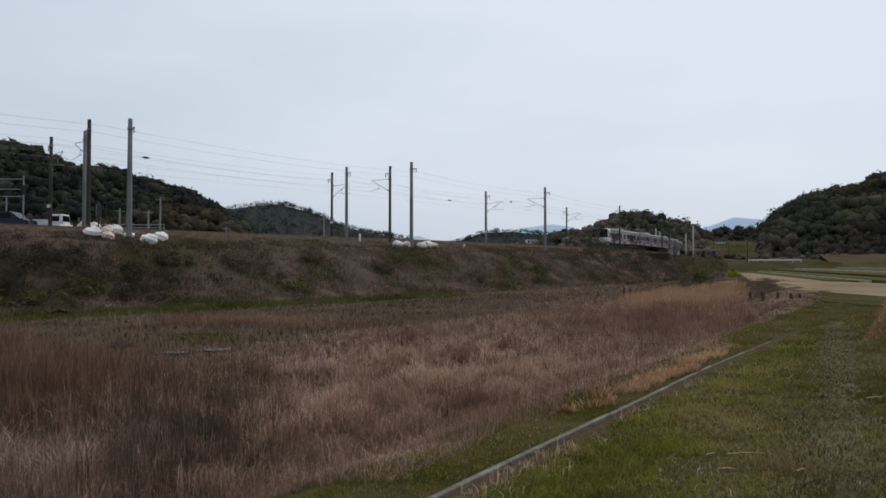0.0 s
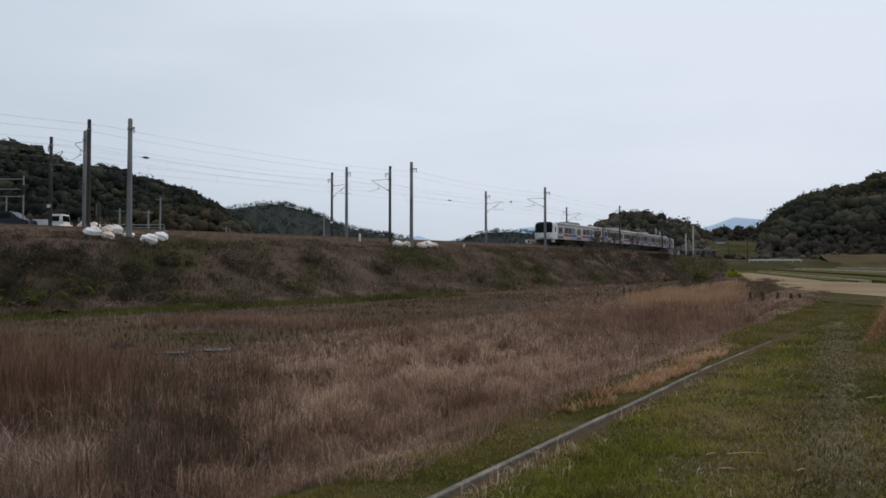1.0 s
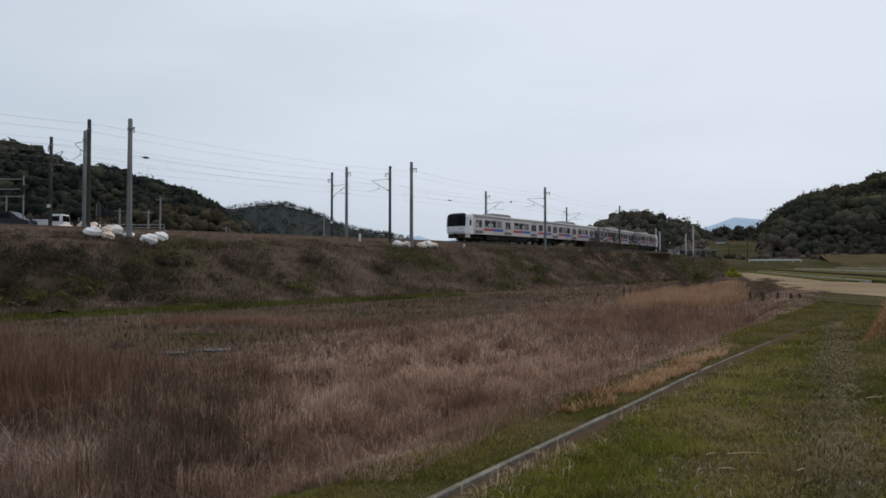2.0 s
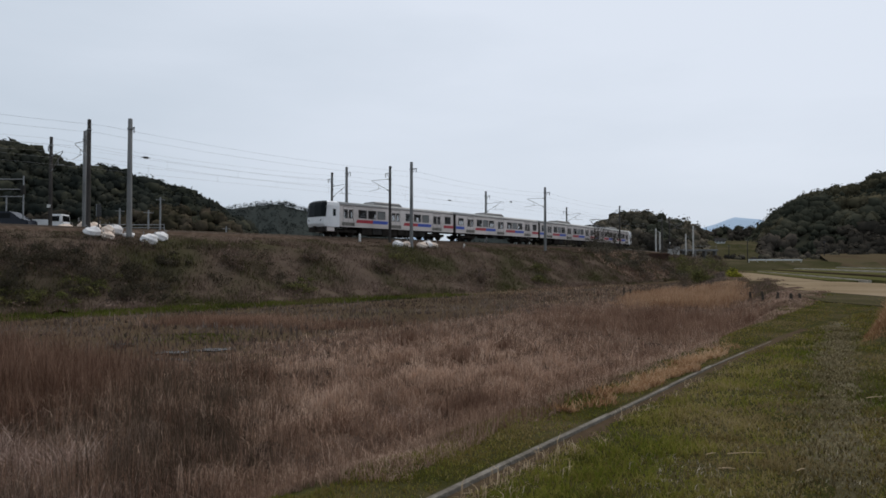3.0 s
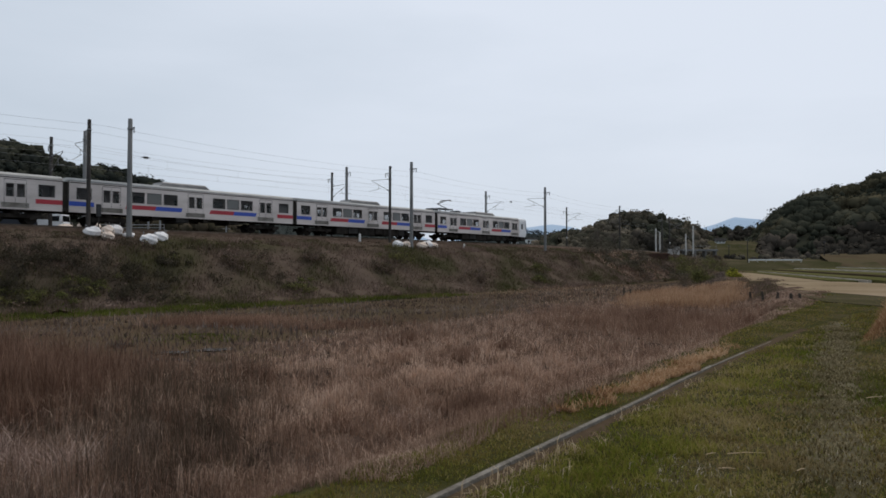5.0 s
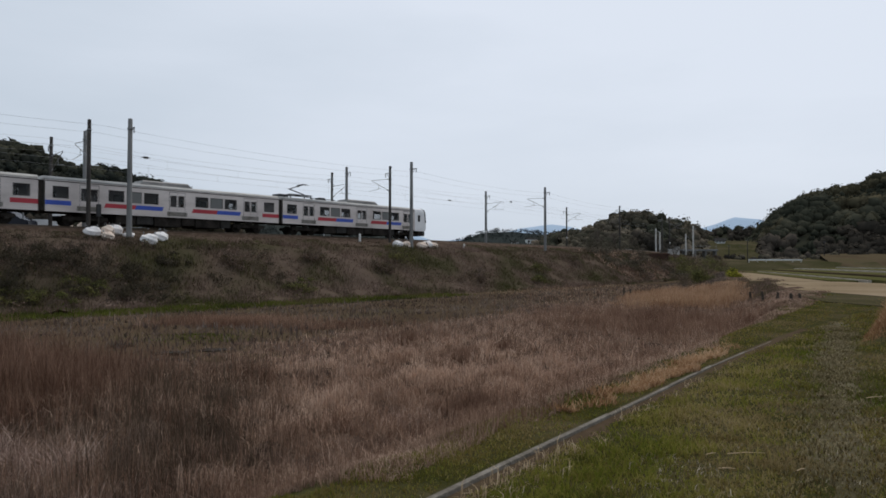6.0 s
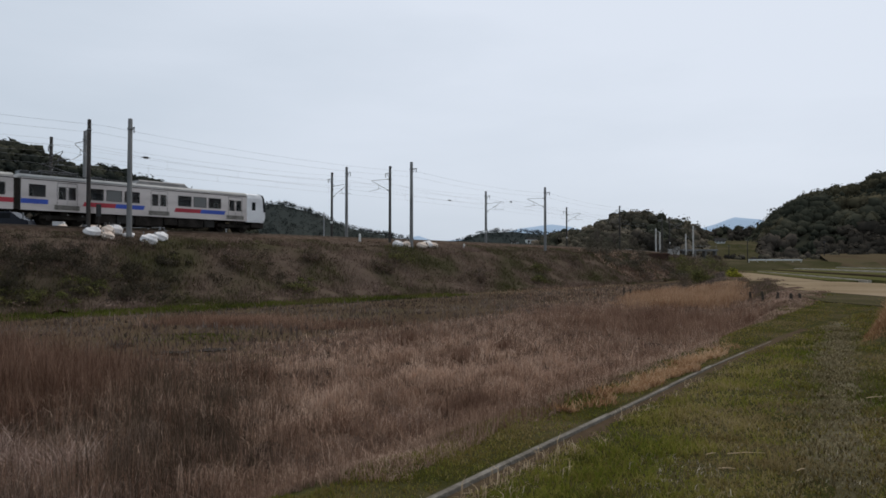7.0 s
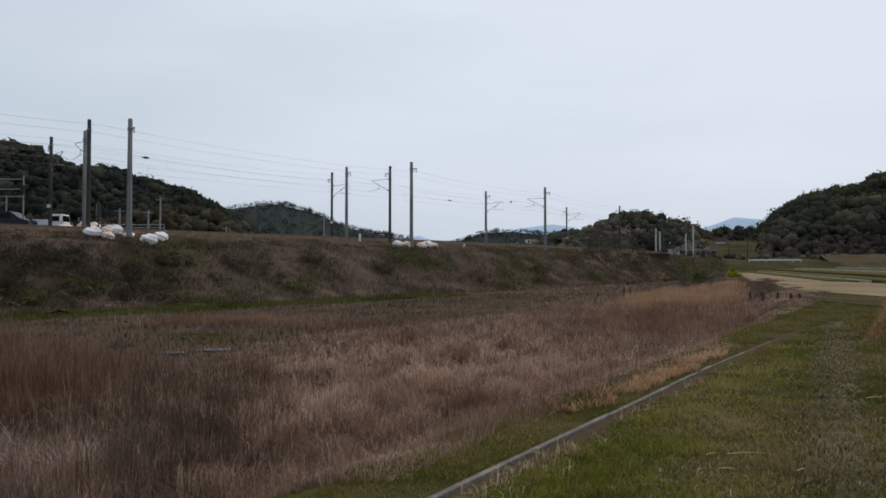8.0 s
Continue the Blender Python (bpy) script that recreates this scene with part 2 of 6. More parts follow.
M["bag_tan"] = mat("bag_fabric_stained", [(0.52, 0.40, 0.32), (0.68, 0.56, 0.47), (0.76, 0.68, 0.61)], 3, 18, bump=0.5)
M["stainless"] = mat("stainless_side", [(0.425, 0.378, 0.356), (0.535, 0.477, 0.452), (0.61, 0.55, 0.522)], 0.8, 12, rough=0.36, metal=0.6, bump=0.03, spec=0.4, stretch=(0.4, 1, 1.5))
M["car_white"] = mat("cab_white_paint", [(0.66, 0.66, 0.67), (0.76, 0.76, 0.77), (0.80, 0.80, 0.80)], 1.2, 15, rough=0.35, bump=0.02, spec=0.5)
M["roof"] = mat("car_roof", [(0.30, 0.295, 0.285), (0.38, 0.373, 0.362), (0.45, 0.443, 0.43)], 0.7, 10, rough=0.6, bump=0.05, spec=0.3)
M["roof_unit"] = mat("roof_unit", [(0.16, 0.155, 0.15), (0.22, 0.213, 0.206), (0.29, 0.28, 0.27)], 0.9, 10, rough=0.6, bump=0.05, spec=0.3)
M["red"] = mat("red_film", [(0.33, 0.014, 0.028), (0.43, 0.022, 0.04)], 1, 10, rough=0.4, bump=0, spec=0.5)
M["blue"] = mat("blue_film", [(0.02, 0.06, 0.36), (0.032, 0.085, 0.46)], 1, 10, rough=0.4, bump=0, spec=0.5)
M["dark"] = mat("underframe_dark", [(0.016, 0.0145, 0.013), (0.032, 0.028, 0.025), (0.054, 0.048, 0.042)], 1.5, 12, rough=0.75, bump=0.3)
M["under_grey"] = mat("underfloor_box", [(0.026, 0.025, 0.024), (0.042, 0.04, 0.038), (0.065, 0.062, 0.06)], 1.5, 12, rough=0.7, bump=0.2)
M["black"] = mat("black_trim", [(0.012, 0.012, 0.013), (0.022, 0.022, 0.023)], 2, 20, rough=0.35, bump=0, spec=0.5)
M["grime"] = mat("brake_dust", [(0.11, 0.10, 0.088), (0.18, 0.168, 0.15), (0.27, 0.26, 0.24)], 1.4, 9, rough=0.6, bump=0.05)
M["seat"] = mat("seat_cloth", [(0.05, 0.05, 0.055), (0.09, 0.085, 0.08)], 4, 30, bump=0.1)
M["glass"] = glass("train_glass", (0.025, 0.026, 0.028), alpha=0.28)
M["glass_clear"] = glass("train_glass_pale", (0.17, 0.17, 0.165), rough=0.08, alpha=0.8)
M["windscreen"] = glass("windscreen", (0.006, 0.007, 0.008), alpha=1.0, spec=0.1)
M["hill_soil"] = mat("hill_floor", [(0.026, 0.028, 0.02), (0.048, 0.048, 0.034)], 0.05, 0.4, bump=0.2)
# aerial haze painted in: the mountains' pale blue is not their own colour
M["haze_blue"] = mat("hazed_mountain", [(0.34, 0.44, 0.56), (0.40, 0.50, 0.62)], 0.002, 0.01, bump=0)
M["tan_field"] = mat("stubble_field", [(0.175, 0.13, 0.08), (0.23, 0.175, 0.114), (0.275, 0.215, 0.148)], 0.15, 2.5, bump=0.3)
M["green_field"] = mat("spring_field", [(0.06, 0.064, 0.02), (0.088, 0.083, 0.034), (0.135, 0.108, 0.058)], 0.12, 2.0, bump=0.3)
M["wood_post"] = mat("weathered_wood", [(0.05, 0.042, 0.035), (0.09, 0.075, 0.062)], 4, 30, bump=0.4)
M["car_dark"] = mat("dark_car_paint", [(0.012, 0.014, 0.022), (0.02, 0.023, 0.034)], 1, 8, rough=0.25, bump=0, spec=0.3)
M["puddle"] = glass("marsh_water", (0.03, 0.028, 0.024), rough=0.12, alpha=1.0, spec=0.5)
M["field_path"] = mat("pale_field_path", [(0.27, 0.24, 0.19), (0.37, 0.33, 0.27), (0.46, 0.42, 0.36)], 0.4, 5.0, bump=0.2)
M["marker"] = mat("white_post_paint", [(0.62, 0.62, 0.60), (0.74, 0.74, 0.72)], 6, 40, bump=0.1)


# ---- building helpers ----
def box(bm, x0, x1, y0, y1, z0, z1, bevel=0.0):
    r = bmesh.ops.create_cube(bm, size=1, matrix=Matrix.Translation(((x0 + x1) / 2, (y0 + y1) / 2, (z0 + z1) / 2)) @ Matrix.Diagonal((x1 - x0, y1 - y0, z1 - z0, 1)))
    if bevel:
        vs = set(r["verts"])
        bmesh.ops.bevel(bm, geom=[e for e in bm.edges if e.verts[0] in vs and e.verts[1] in vs], offset=bevel, segments=2, profile=0.6, affect="EDGES")


def rod(bm, a, b, r0, r1=None, seg=8):
    a, b = Vector(a), Vector(b)
    d = b - a
    m = Matrix.Translation((a + b) / 2) @ d.to_track_quat("Z", "Y").to_matrix().to_4x4()
    bmesh.ops.create_cone(bm, cap_ends=True, segments=seg, radius1=r0, radius2=r0 if r1 is None else r1, depth=d.length, matrix=m)


def lathe(bm, profile, seg=14):
    rings = []
    for r, z in profile:
        rings.append([bm.verts.new((r * math.cos(6.28319 * i / seg), r * math.sin(6.28319 * i / seg), z)) for i in range(seg)])
    for p, q in zip(rings, rings[1:]):
        for i in range(seg):
            bm.faces.new((p[i], p[(i + 1) % seg], q[(i + 1) % seg], q[i]))
    bm.faces.new(rings[0][::-1])
    bm.faces.new(rings[-1])


def part(name, bm, material, parent=None, label="", smooth_faces=False):
    me = bpy.data.meshes.new(name)
    bmesh.ops.recalc_face_normals(bm, faces=bm.faces)
    bm.to_mesh(me)
    bm.free()
    me.materials.append(material)
    if smooth_faces:
        me.shade_smooth()
    ob = new(name, me)
    if parent is not None:
        ob.parent = parent
    if label:
        ob["label"] = label
    return ob


def array_mesh(name, verts, faces, material, sides=3):
    """One mesh from arrays: verts (n, 3), faces (m, sides)."""
    me = bpy.data.meshes.new(name)
    me.vertices.add(len(verts))
    me.vertices.foreach_set("co", np.asarray(verts, np.float32).ravel())
    faces = np.asarray(faces, np.int32)
    me.loops.add(faces.size)
    me.loops.foreach_set("vertex_index", faces.ravel())
    me.polygons.add(len(faces))
    me.polygons.foreach_set("loop_start", np.arange(0, faces.size, sides, dtype=np.int32))
    me.update(calc_edges=True)
    me.validate()
    me.materials.append(material)
    return new(name, me)


def blades(name, x, y, z, h, w, lean, material, seed, bend=0.5, flow=None):
    """Many leaf blades: each a bent, tapering strip of three triangles."""
    r = np.random.RandomState(seed)
    n = len(x)
    az, la = r.rand(n) * 6.2832, r.rand(n) * 6.2832
    if flow is not None:
        la = flow + r.normal(0, 1.15, n)
    dx, dy = np.cos(az) * w / 2, np.sin(az) * w / 2
    lx, ly = np.cos(la) * lean * h, np.sin(la) * lean * h
    v = np.empty((n, 5, 3))
    zt = h * np.sqrt(np.maximum(0.05, 1 - np.minimum(lean, 0.97) ** 2))
    v[:, 0] = np.c_[x - dx, y - dy, z - 0.02]
    v[:, 1] = np.c_[x + dx, y + dy, z - 0.02]
    mx, my, mz = x + lx * 0.32 * (1 - bend * 0.5), y + ly * 0.32 * (1 - bend * 0.5), z + zt * (0.5 + 0.12 * bend)
    v[:, 2] = np.c_[mx - dx * 0.8, my - dy * 0.8, mz]
    v[:, 3] = np.c_[mx + dx * 0.8, my + dy * 0.8, mz]
    v[:, 4] = np.c_[x + lx, y + ly, z + zt]
    base = np.arange(n)[:, None] * 5
    f = np.concatenate([base + np.array([[0, 1, 3]]), base + np.array([[0, 3, 2]]), base + np.array([[2, 3, 4]])], axis=1).reshape(-1, 3)
    return array_mesh(name, v.reshape(-1, 3), f, material)


def leaf_cloud(centres, radii, per, size, seed, squash=0.8, tilt=0.55):
    """Leaf quads scattered in the outer shell of uneven crowns."""
    r = np.random.RandomState(seed)
    c = np.repeat(np.asarray(centres, float), per, axis=0)
    rad = np.repeat(np.asarray(radii, float), per, axis=0)
    n = len(c)
    d = r.normal(size=(n, 3))
    d /= np.linalg.norm(d, axis=1)[:, None]
    d[:, 2] = np.where(d[:, 2] < -0.3, -d[:, 2], d[:, 2])
    lump = 0.8 + 0.28 * np.sin(d[:, 0] * 5 + c[:, 0]) * np.sin(d[:, 1] * 5 + c[:, 1]) + 0.2 * r.normal(size=n) * 0.6
    q = c + d * (rad * lump)[:, None] * np.array([1, 1, squash])
    nn = d + tilt * r.normal(size=(n, 3))
    nn /= np.linalg.norm(nn, axis=1)[:, None]
    t1 = np.cross(nn, r.normal(size=(n, 3)))
    t1 /= np.linalg.norm(t1, axis=1)[:, None]
    t2 = np.cross(nn, t1)
    sz = (size * (0.6 + 0.8 * r.rand(n)))[:, None] if np.isscalar(size) else (np.repeat(size, per) * (0.6 + 0.8 * r.rand(n)))[:, None]
    v = np.stack([q - t1 * sz * 0.5, q + t2 * sz * 0.35, q + t1 * sz * 0.5, q - t2 * sz * 0.35], axis=1)
    f = np.arange(n * 4).reshape(-1, 4)
    return v.reshape(-1, 3), f


def crown_cores(centres, radii, seed, squash=1.0):
    """A lumpy core of 24 quads in the heart of each crown."""
    r = np.random.RandomState(seed)
    pts, faces = [], []
    key = {}
    for axis in range(3):
        for side in (-1, 1):
            for i in (-1, 0):
                for j in (-1, 0):
                    q = []
                    for di, dj in ((0, 0), (1, 0), (1, 1), (0, 1)):
                        p = [0, 0, 0]
                        p[axis], p[(axis + 1) % 3], p[(axis + 2) % 3] = side, i + di, j + dj
                        if tuple(p) not in key:
                            key[tuple(p)] = len(pts)
                            pts.append(p)
                        q.append(key[tuple(p)])
                    faces.append(q if side > 0 else q[::-1])
    d = np.array(pts, float)
    d /= np.linalg.norm(d, axis=1)[:, None]
    n = len(centres)
    k = 0.62 + 0.13 * r.normal(size=(n, len(d)))
    v = np.asarray(centres)[:, None] + d[None] * (np.asarray(radii)[:, None] * k)[..., None] * np.array([1, 1, squash])
    f = (np.arange(n)[:, None, None] * len(d) + np.array(faces)[None]).reshape(-1, 4)
    return v.reshape(-1, 3), f


# ---- ground sheet ----
def rut_at(a):
    """Middle of the worn wheel rut, beside the kerb line."""
    return 2.3 - 0.095 * a


def build_ground():
    g = 14 * np.sinh(np.linspace(-6.05, 6.05, 200))
    gx, gy = np.meshgrid(g + 2.0, g + 16.0, indexing="ij")
    gz = ground_z(gx, gy)
    a, b = to_path(gx, gy)
    gz = gz - 0.25 * ((b > -1.1) & (b < 8.0) & (a > -5.5) & (a < 24))
    n = len(g)
    idx = np.arange(n * n).reshape(n, n)
    f = np.stack([idx[:-1, :-1], idx[1:, :-1], idx[1:, 1:], idx[:-1, 1:]], axis=-1).reshape(-1, 4)
    ob = array_mesh("ground", np.stack([gx, gy, gz], -1).reshape(-1, 3), f, M["soil"], 4)
    # the turf of the path and its verge
    ob.data.materials.append(M["path"])
    cx, cy = gx[:-1, :-1].ravel(), gy[:-1, :-1].ravel()
    a, b = to_path(cx, cy)
    ob.data.polygons.foreach_set("material_index", ((b > -1.7) & (b < 30) & (a < 28)).astype(np.int32))
    ob.data.shade_smooth()
    tagged(ob, "dark soil and turf of the valley floor", "ground", kind="structure")
    # the path itself, stepped down behind its kerb
    av, bv = np.meshgrid(np.arange(-7, 26.1, 0.15), np.r_[np.linspace(-1.75, -0.35, 10), np.linspace(-0.25, 0.4, 27), np.linspace(0.5, 2.9, 44), np.linspace(3.1, 8.6, 22)], indexing="ij")
    bv = bv + kerb_b(av) * (1 - smooth(bv, 0.5, 6.0)) * smooth(bv, -1.75, -0.3)
    x, y = K0.x + KU.x * av + KN.x * bv, K0.y + KU.y * av + KN.y * bv
    n, k = av.shape
    idx = np.arange(n * k).reshape(n, k)
    f = np.stack([idx[:-1, :-1], idx[1:, :-1], idx[1:, 1:], idx[:-1, 1:]], axis=-1).reshape(-1, 4)
    ob = array_mesh("path", np.stack([x, y, ground_z(x, y) + 0.004], -1).reshape(-1, 3), f, M["path"], 4)
    ob.data.materials.append(M["track"])
    ca, cb = av[:-1, :-1].ravel(), bv[:-1, :-1].ravel()
    worn = np.abs(cb - rut_at(ca)) < 0.2 + 0.09 * waves(ca, cb, 1.1, 97) + 0.05 * waves(ca, cb, 0.5, 98)
    ob.data.materials.append(M["soil"])
    cc = cb - kerb_b(ca)
    # dark band painted along the kerb's foot, standing in for its dark side face
    foot = (cc > -0.03) & (cc < 0.12 + 0.04 * waves(ca, cb, 0.6, 94)) & (ca < 14)
    ob.data.polygons.foreach_set("material_index", np.where(foot, 2, (worn & (ca > 1.2) & (ca < 17)).astype(np.int32)))
    ob.data.shade_smooth()
    tagged(ob, "mown grass path with worn patches behind a kerb", "path", kind="structure")


def swept(name, s_values, offs, z_of, material, label, rough_amp=0.0, seed=1):
    sv, ov = np.meshgrid(np.asarray(s_values, float), np.asarray(offs, float), indexing="ij")
    e = BEND * np.maximum(sv - BEND_FROM, 0) ** 2
    x = P0.x + U.x * sv + NRM.x * (ov - e)
    y = P0.y + U.y * sv + NRM.y * (ov - e)
    z = z_of(ov, sv)
    if rough_amp:
        z = z + rough_amp * (waves(x, y, 4.0, seed) + 0.5 * waves(x, y, 1.6, seed + 1)) * smooth(ov, 3.4, 6.0)
    n, k = sv.shape
    idx = np.arange(n * k).reshape(n, k)
    f = np.stack([idx[:-1, :-1], idx[1:, :-1], idx[1:, 1:], idx[:-1, 1:]], axis=-1).reshape(-1, 4)
    ob = array_mesh(name, np.stack([x, y, z], -1).reshape(-1, 3), f, material, 4)
    ob.data.shade_smooth()
    return tagged(ob, label, "ground", kind="structure")


def build_railway():
    s_all = np.arange(-130, 300, 1.0)
    swept("embankment", s_all, np.r_[-22, -15, -11, -9.5, -8, -7, -5, np.arange(2.6, 15.6, 0.5)], lambda o, s: bank_z(o, s) - 0.1 * smooth(o, 14.5, 15.2), M["bank"], "railway embankment of rough brown and green turf", 0.14, 11)

    def bed(o, s):
        h = RAIL - 0.19
        return np.where(np.abs(o + 1.9) < 3.4, h, h - (np.abs(o + 1.9) - 3.4) * 0.62)
    swept("ballast_bed", s_all, [-6.6, -5.3, -4.2, -3.0, -1.9, -0.8, 0.4, 1.5, 2.0, 2.8], bed, M["ballast"], "brown ballast bed under two railway tracks")
    for name, c in (("near", 0.0), ("far", -3.8)):
        for g in (-0.535, 0.535):
            sv = np.arange(-130, 300, 2.0)
            prof = [(-0.062, -0.17), (-0.012, -0.15), (-0.034, -0.03), (-0.034, 0.0), (0.034, 0.0), (0.034, -0.03), (0.012, -0.15), (0.062, -0.17)]
            v, f = [], []
            for i, s in enumerate(sv):
                for po, pz in prof:
                    v.append((*line(s, c + g + po), RAIL + pz))
                if i:
                    for j in range(7):
                        f.append((8 * i - 8 + j, 8 * i - 8 + j + 1, 8 * i + j + 1, 8 * i + j))
            tagged(array_mesh("rail", np.array(v), np.array(f), M["rail"], 4), "rusty steel rail with a worn head on sleepers", "rail", "rails of the line", "structure")


# ---- hills ----
def hill(name, ridge, depth, seed, spacing, tree, label, far=False, steep=1.0, wood=("woods", "woods_dark", "woods_brown")):
    """A wooded ridge: ridge rows (x, y, height); it falls off over depth metres to each side."""
    rid = np.array(ridge, float)
    seg = np.r_[0, np.cumsum(np.hypot(np.diff(rid[:, 0]), np.diff(rid[:, 1])))]
    nt_, nv = 70, 24
    tt = np.linspace(0, seg[-1], nt_)
    rx, ry, rz = (np.interp(tt, seg, rid[:, i]) for i in range(3))
    away = np.c_[rx, ry] / np.hypot(rx, ry)[:, None]
    vv = np.linspace(-1, 1, nv)

    def at(ti, v):
        x0, y0, z0 = np.interp(ti, tt, rx), np.interp(ti, tt, ry), np.interp(ti, tt, rz)
        ax, ay = np.interp(ti, tt, away[:, 0]), np.interp(ti, tt, away[:, 1])
        x, y = x0 + ax * v * depth, y0 + ay * v * depth
        z = -2.0 + (z0 + 2.0) * (1 - np.abs(v) ** (1.5 * steep)) + waves(x, y, depth * 0.6, seed) * 0.04 * z0 * (1 - v * v) * np.minimum(1, np.abs(v) * 3)
        return x, y, z
    T, V = np.meshgrid(tt, vv, indexing="ij")
    x, y, z = at(T, V)
    idx = np.arange(nt_ * nv).reshape(nt_, nv)
    f = np.stack([idx[:-1, :-1], idx[1:, :-1], idx[1:, 1:], idx[:-1, 1:]], axis=-1).reshape(-1, 4)
    ob = array_mesh(name, np.stack([x, y, z], -1).reshape(-1, 3), f, M["haze_blue"] if far else M["woods_hazed"] if wood[0] == "woods_hazed" else M["hill_soil"], 4)
    ob.data.shade_smooth()
    tagged(ob, label, "hill", kind="structure")
    if far:
        return
    r = np.random.RandomState(seed)
    n = int(seg[-1] * depth * 1.12 / (0.8 * spacing) ** 2)
    ti, v = r.rand(n) * seg[-1], -1.0 + 1.12 * r.rand(n)
    x, y, z = at(ti, v)
    rad = tree * (0.4 + 0.9 * r.rand(n)) * (1 + 0.25 * waves(x, y, 40, seed + 3))
    c = np.c_[x, y, z + rad * 0.55]
    main, patch, foot = wood
    kind = np.where(waves(x, y, 45, seed + 5) + 0.35 * r.normal(size=n) > 0.55, 1, 0)
    kind = np.where(v < -0.80 + 0.1 * waves(x, y, 25, seed + 6), 2, kind)
    for i, m in enumerate((main, patch, foot)):
        k = kind == i
        if not k.any():
            continue
        lobe = np.repeat(c[k], 3, axis=0) + r.normal(size=(3 * k.sum(), 3)).clip(-1.3, 1.0) * np.repeat(rad[k], 3)[:, None] * np.array([0.38, 0.38, 0.28])
        lr = np.repeat(rad[k], 3) * (0.42 + 0.3 * r.rand(3 * k.sum()))
        vts, fc = leaf_cloud(lobe, lr, 12, lr * 0.42, seed + 1 + i, 1.1, 0.18)
        if m != "woods_hazed":
            cv, cf = crown_cores(c[k], rad[k], seed + 9 + i)
            vts, fc = np.r_[vts, cv], np.r_[fc, cf + len(vts)]
        ob = array_mesh("woods", vts, fc, M[m], 4)
        ob.data.shade_smooth()
        tagged(ob, {"woods_dark": "dark evergreen woods covering the hill", "woods": "dark green woods covering the hill", "woods_hazed": "dark woods on a distant hill, tinted bluish for haze", "bamboo": "olive bamboo among the woods", "woods_brown": "grey-brown bare trees at the foot of the woods", "bramble": "low mixed thicket of brown and green shrubs", "thicket": "thicket of bare and evergreen trees"}[m], "woods", kind="stuff")


def from_view(px, py, d, drop=0.0):
    """Fits a skyline point to the camera's view: picture position, d metres off."""
    return ((px - 784) / 1140 * d, d, 1.55 + (467 - py) / 1140 * d - drop)


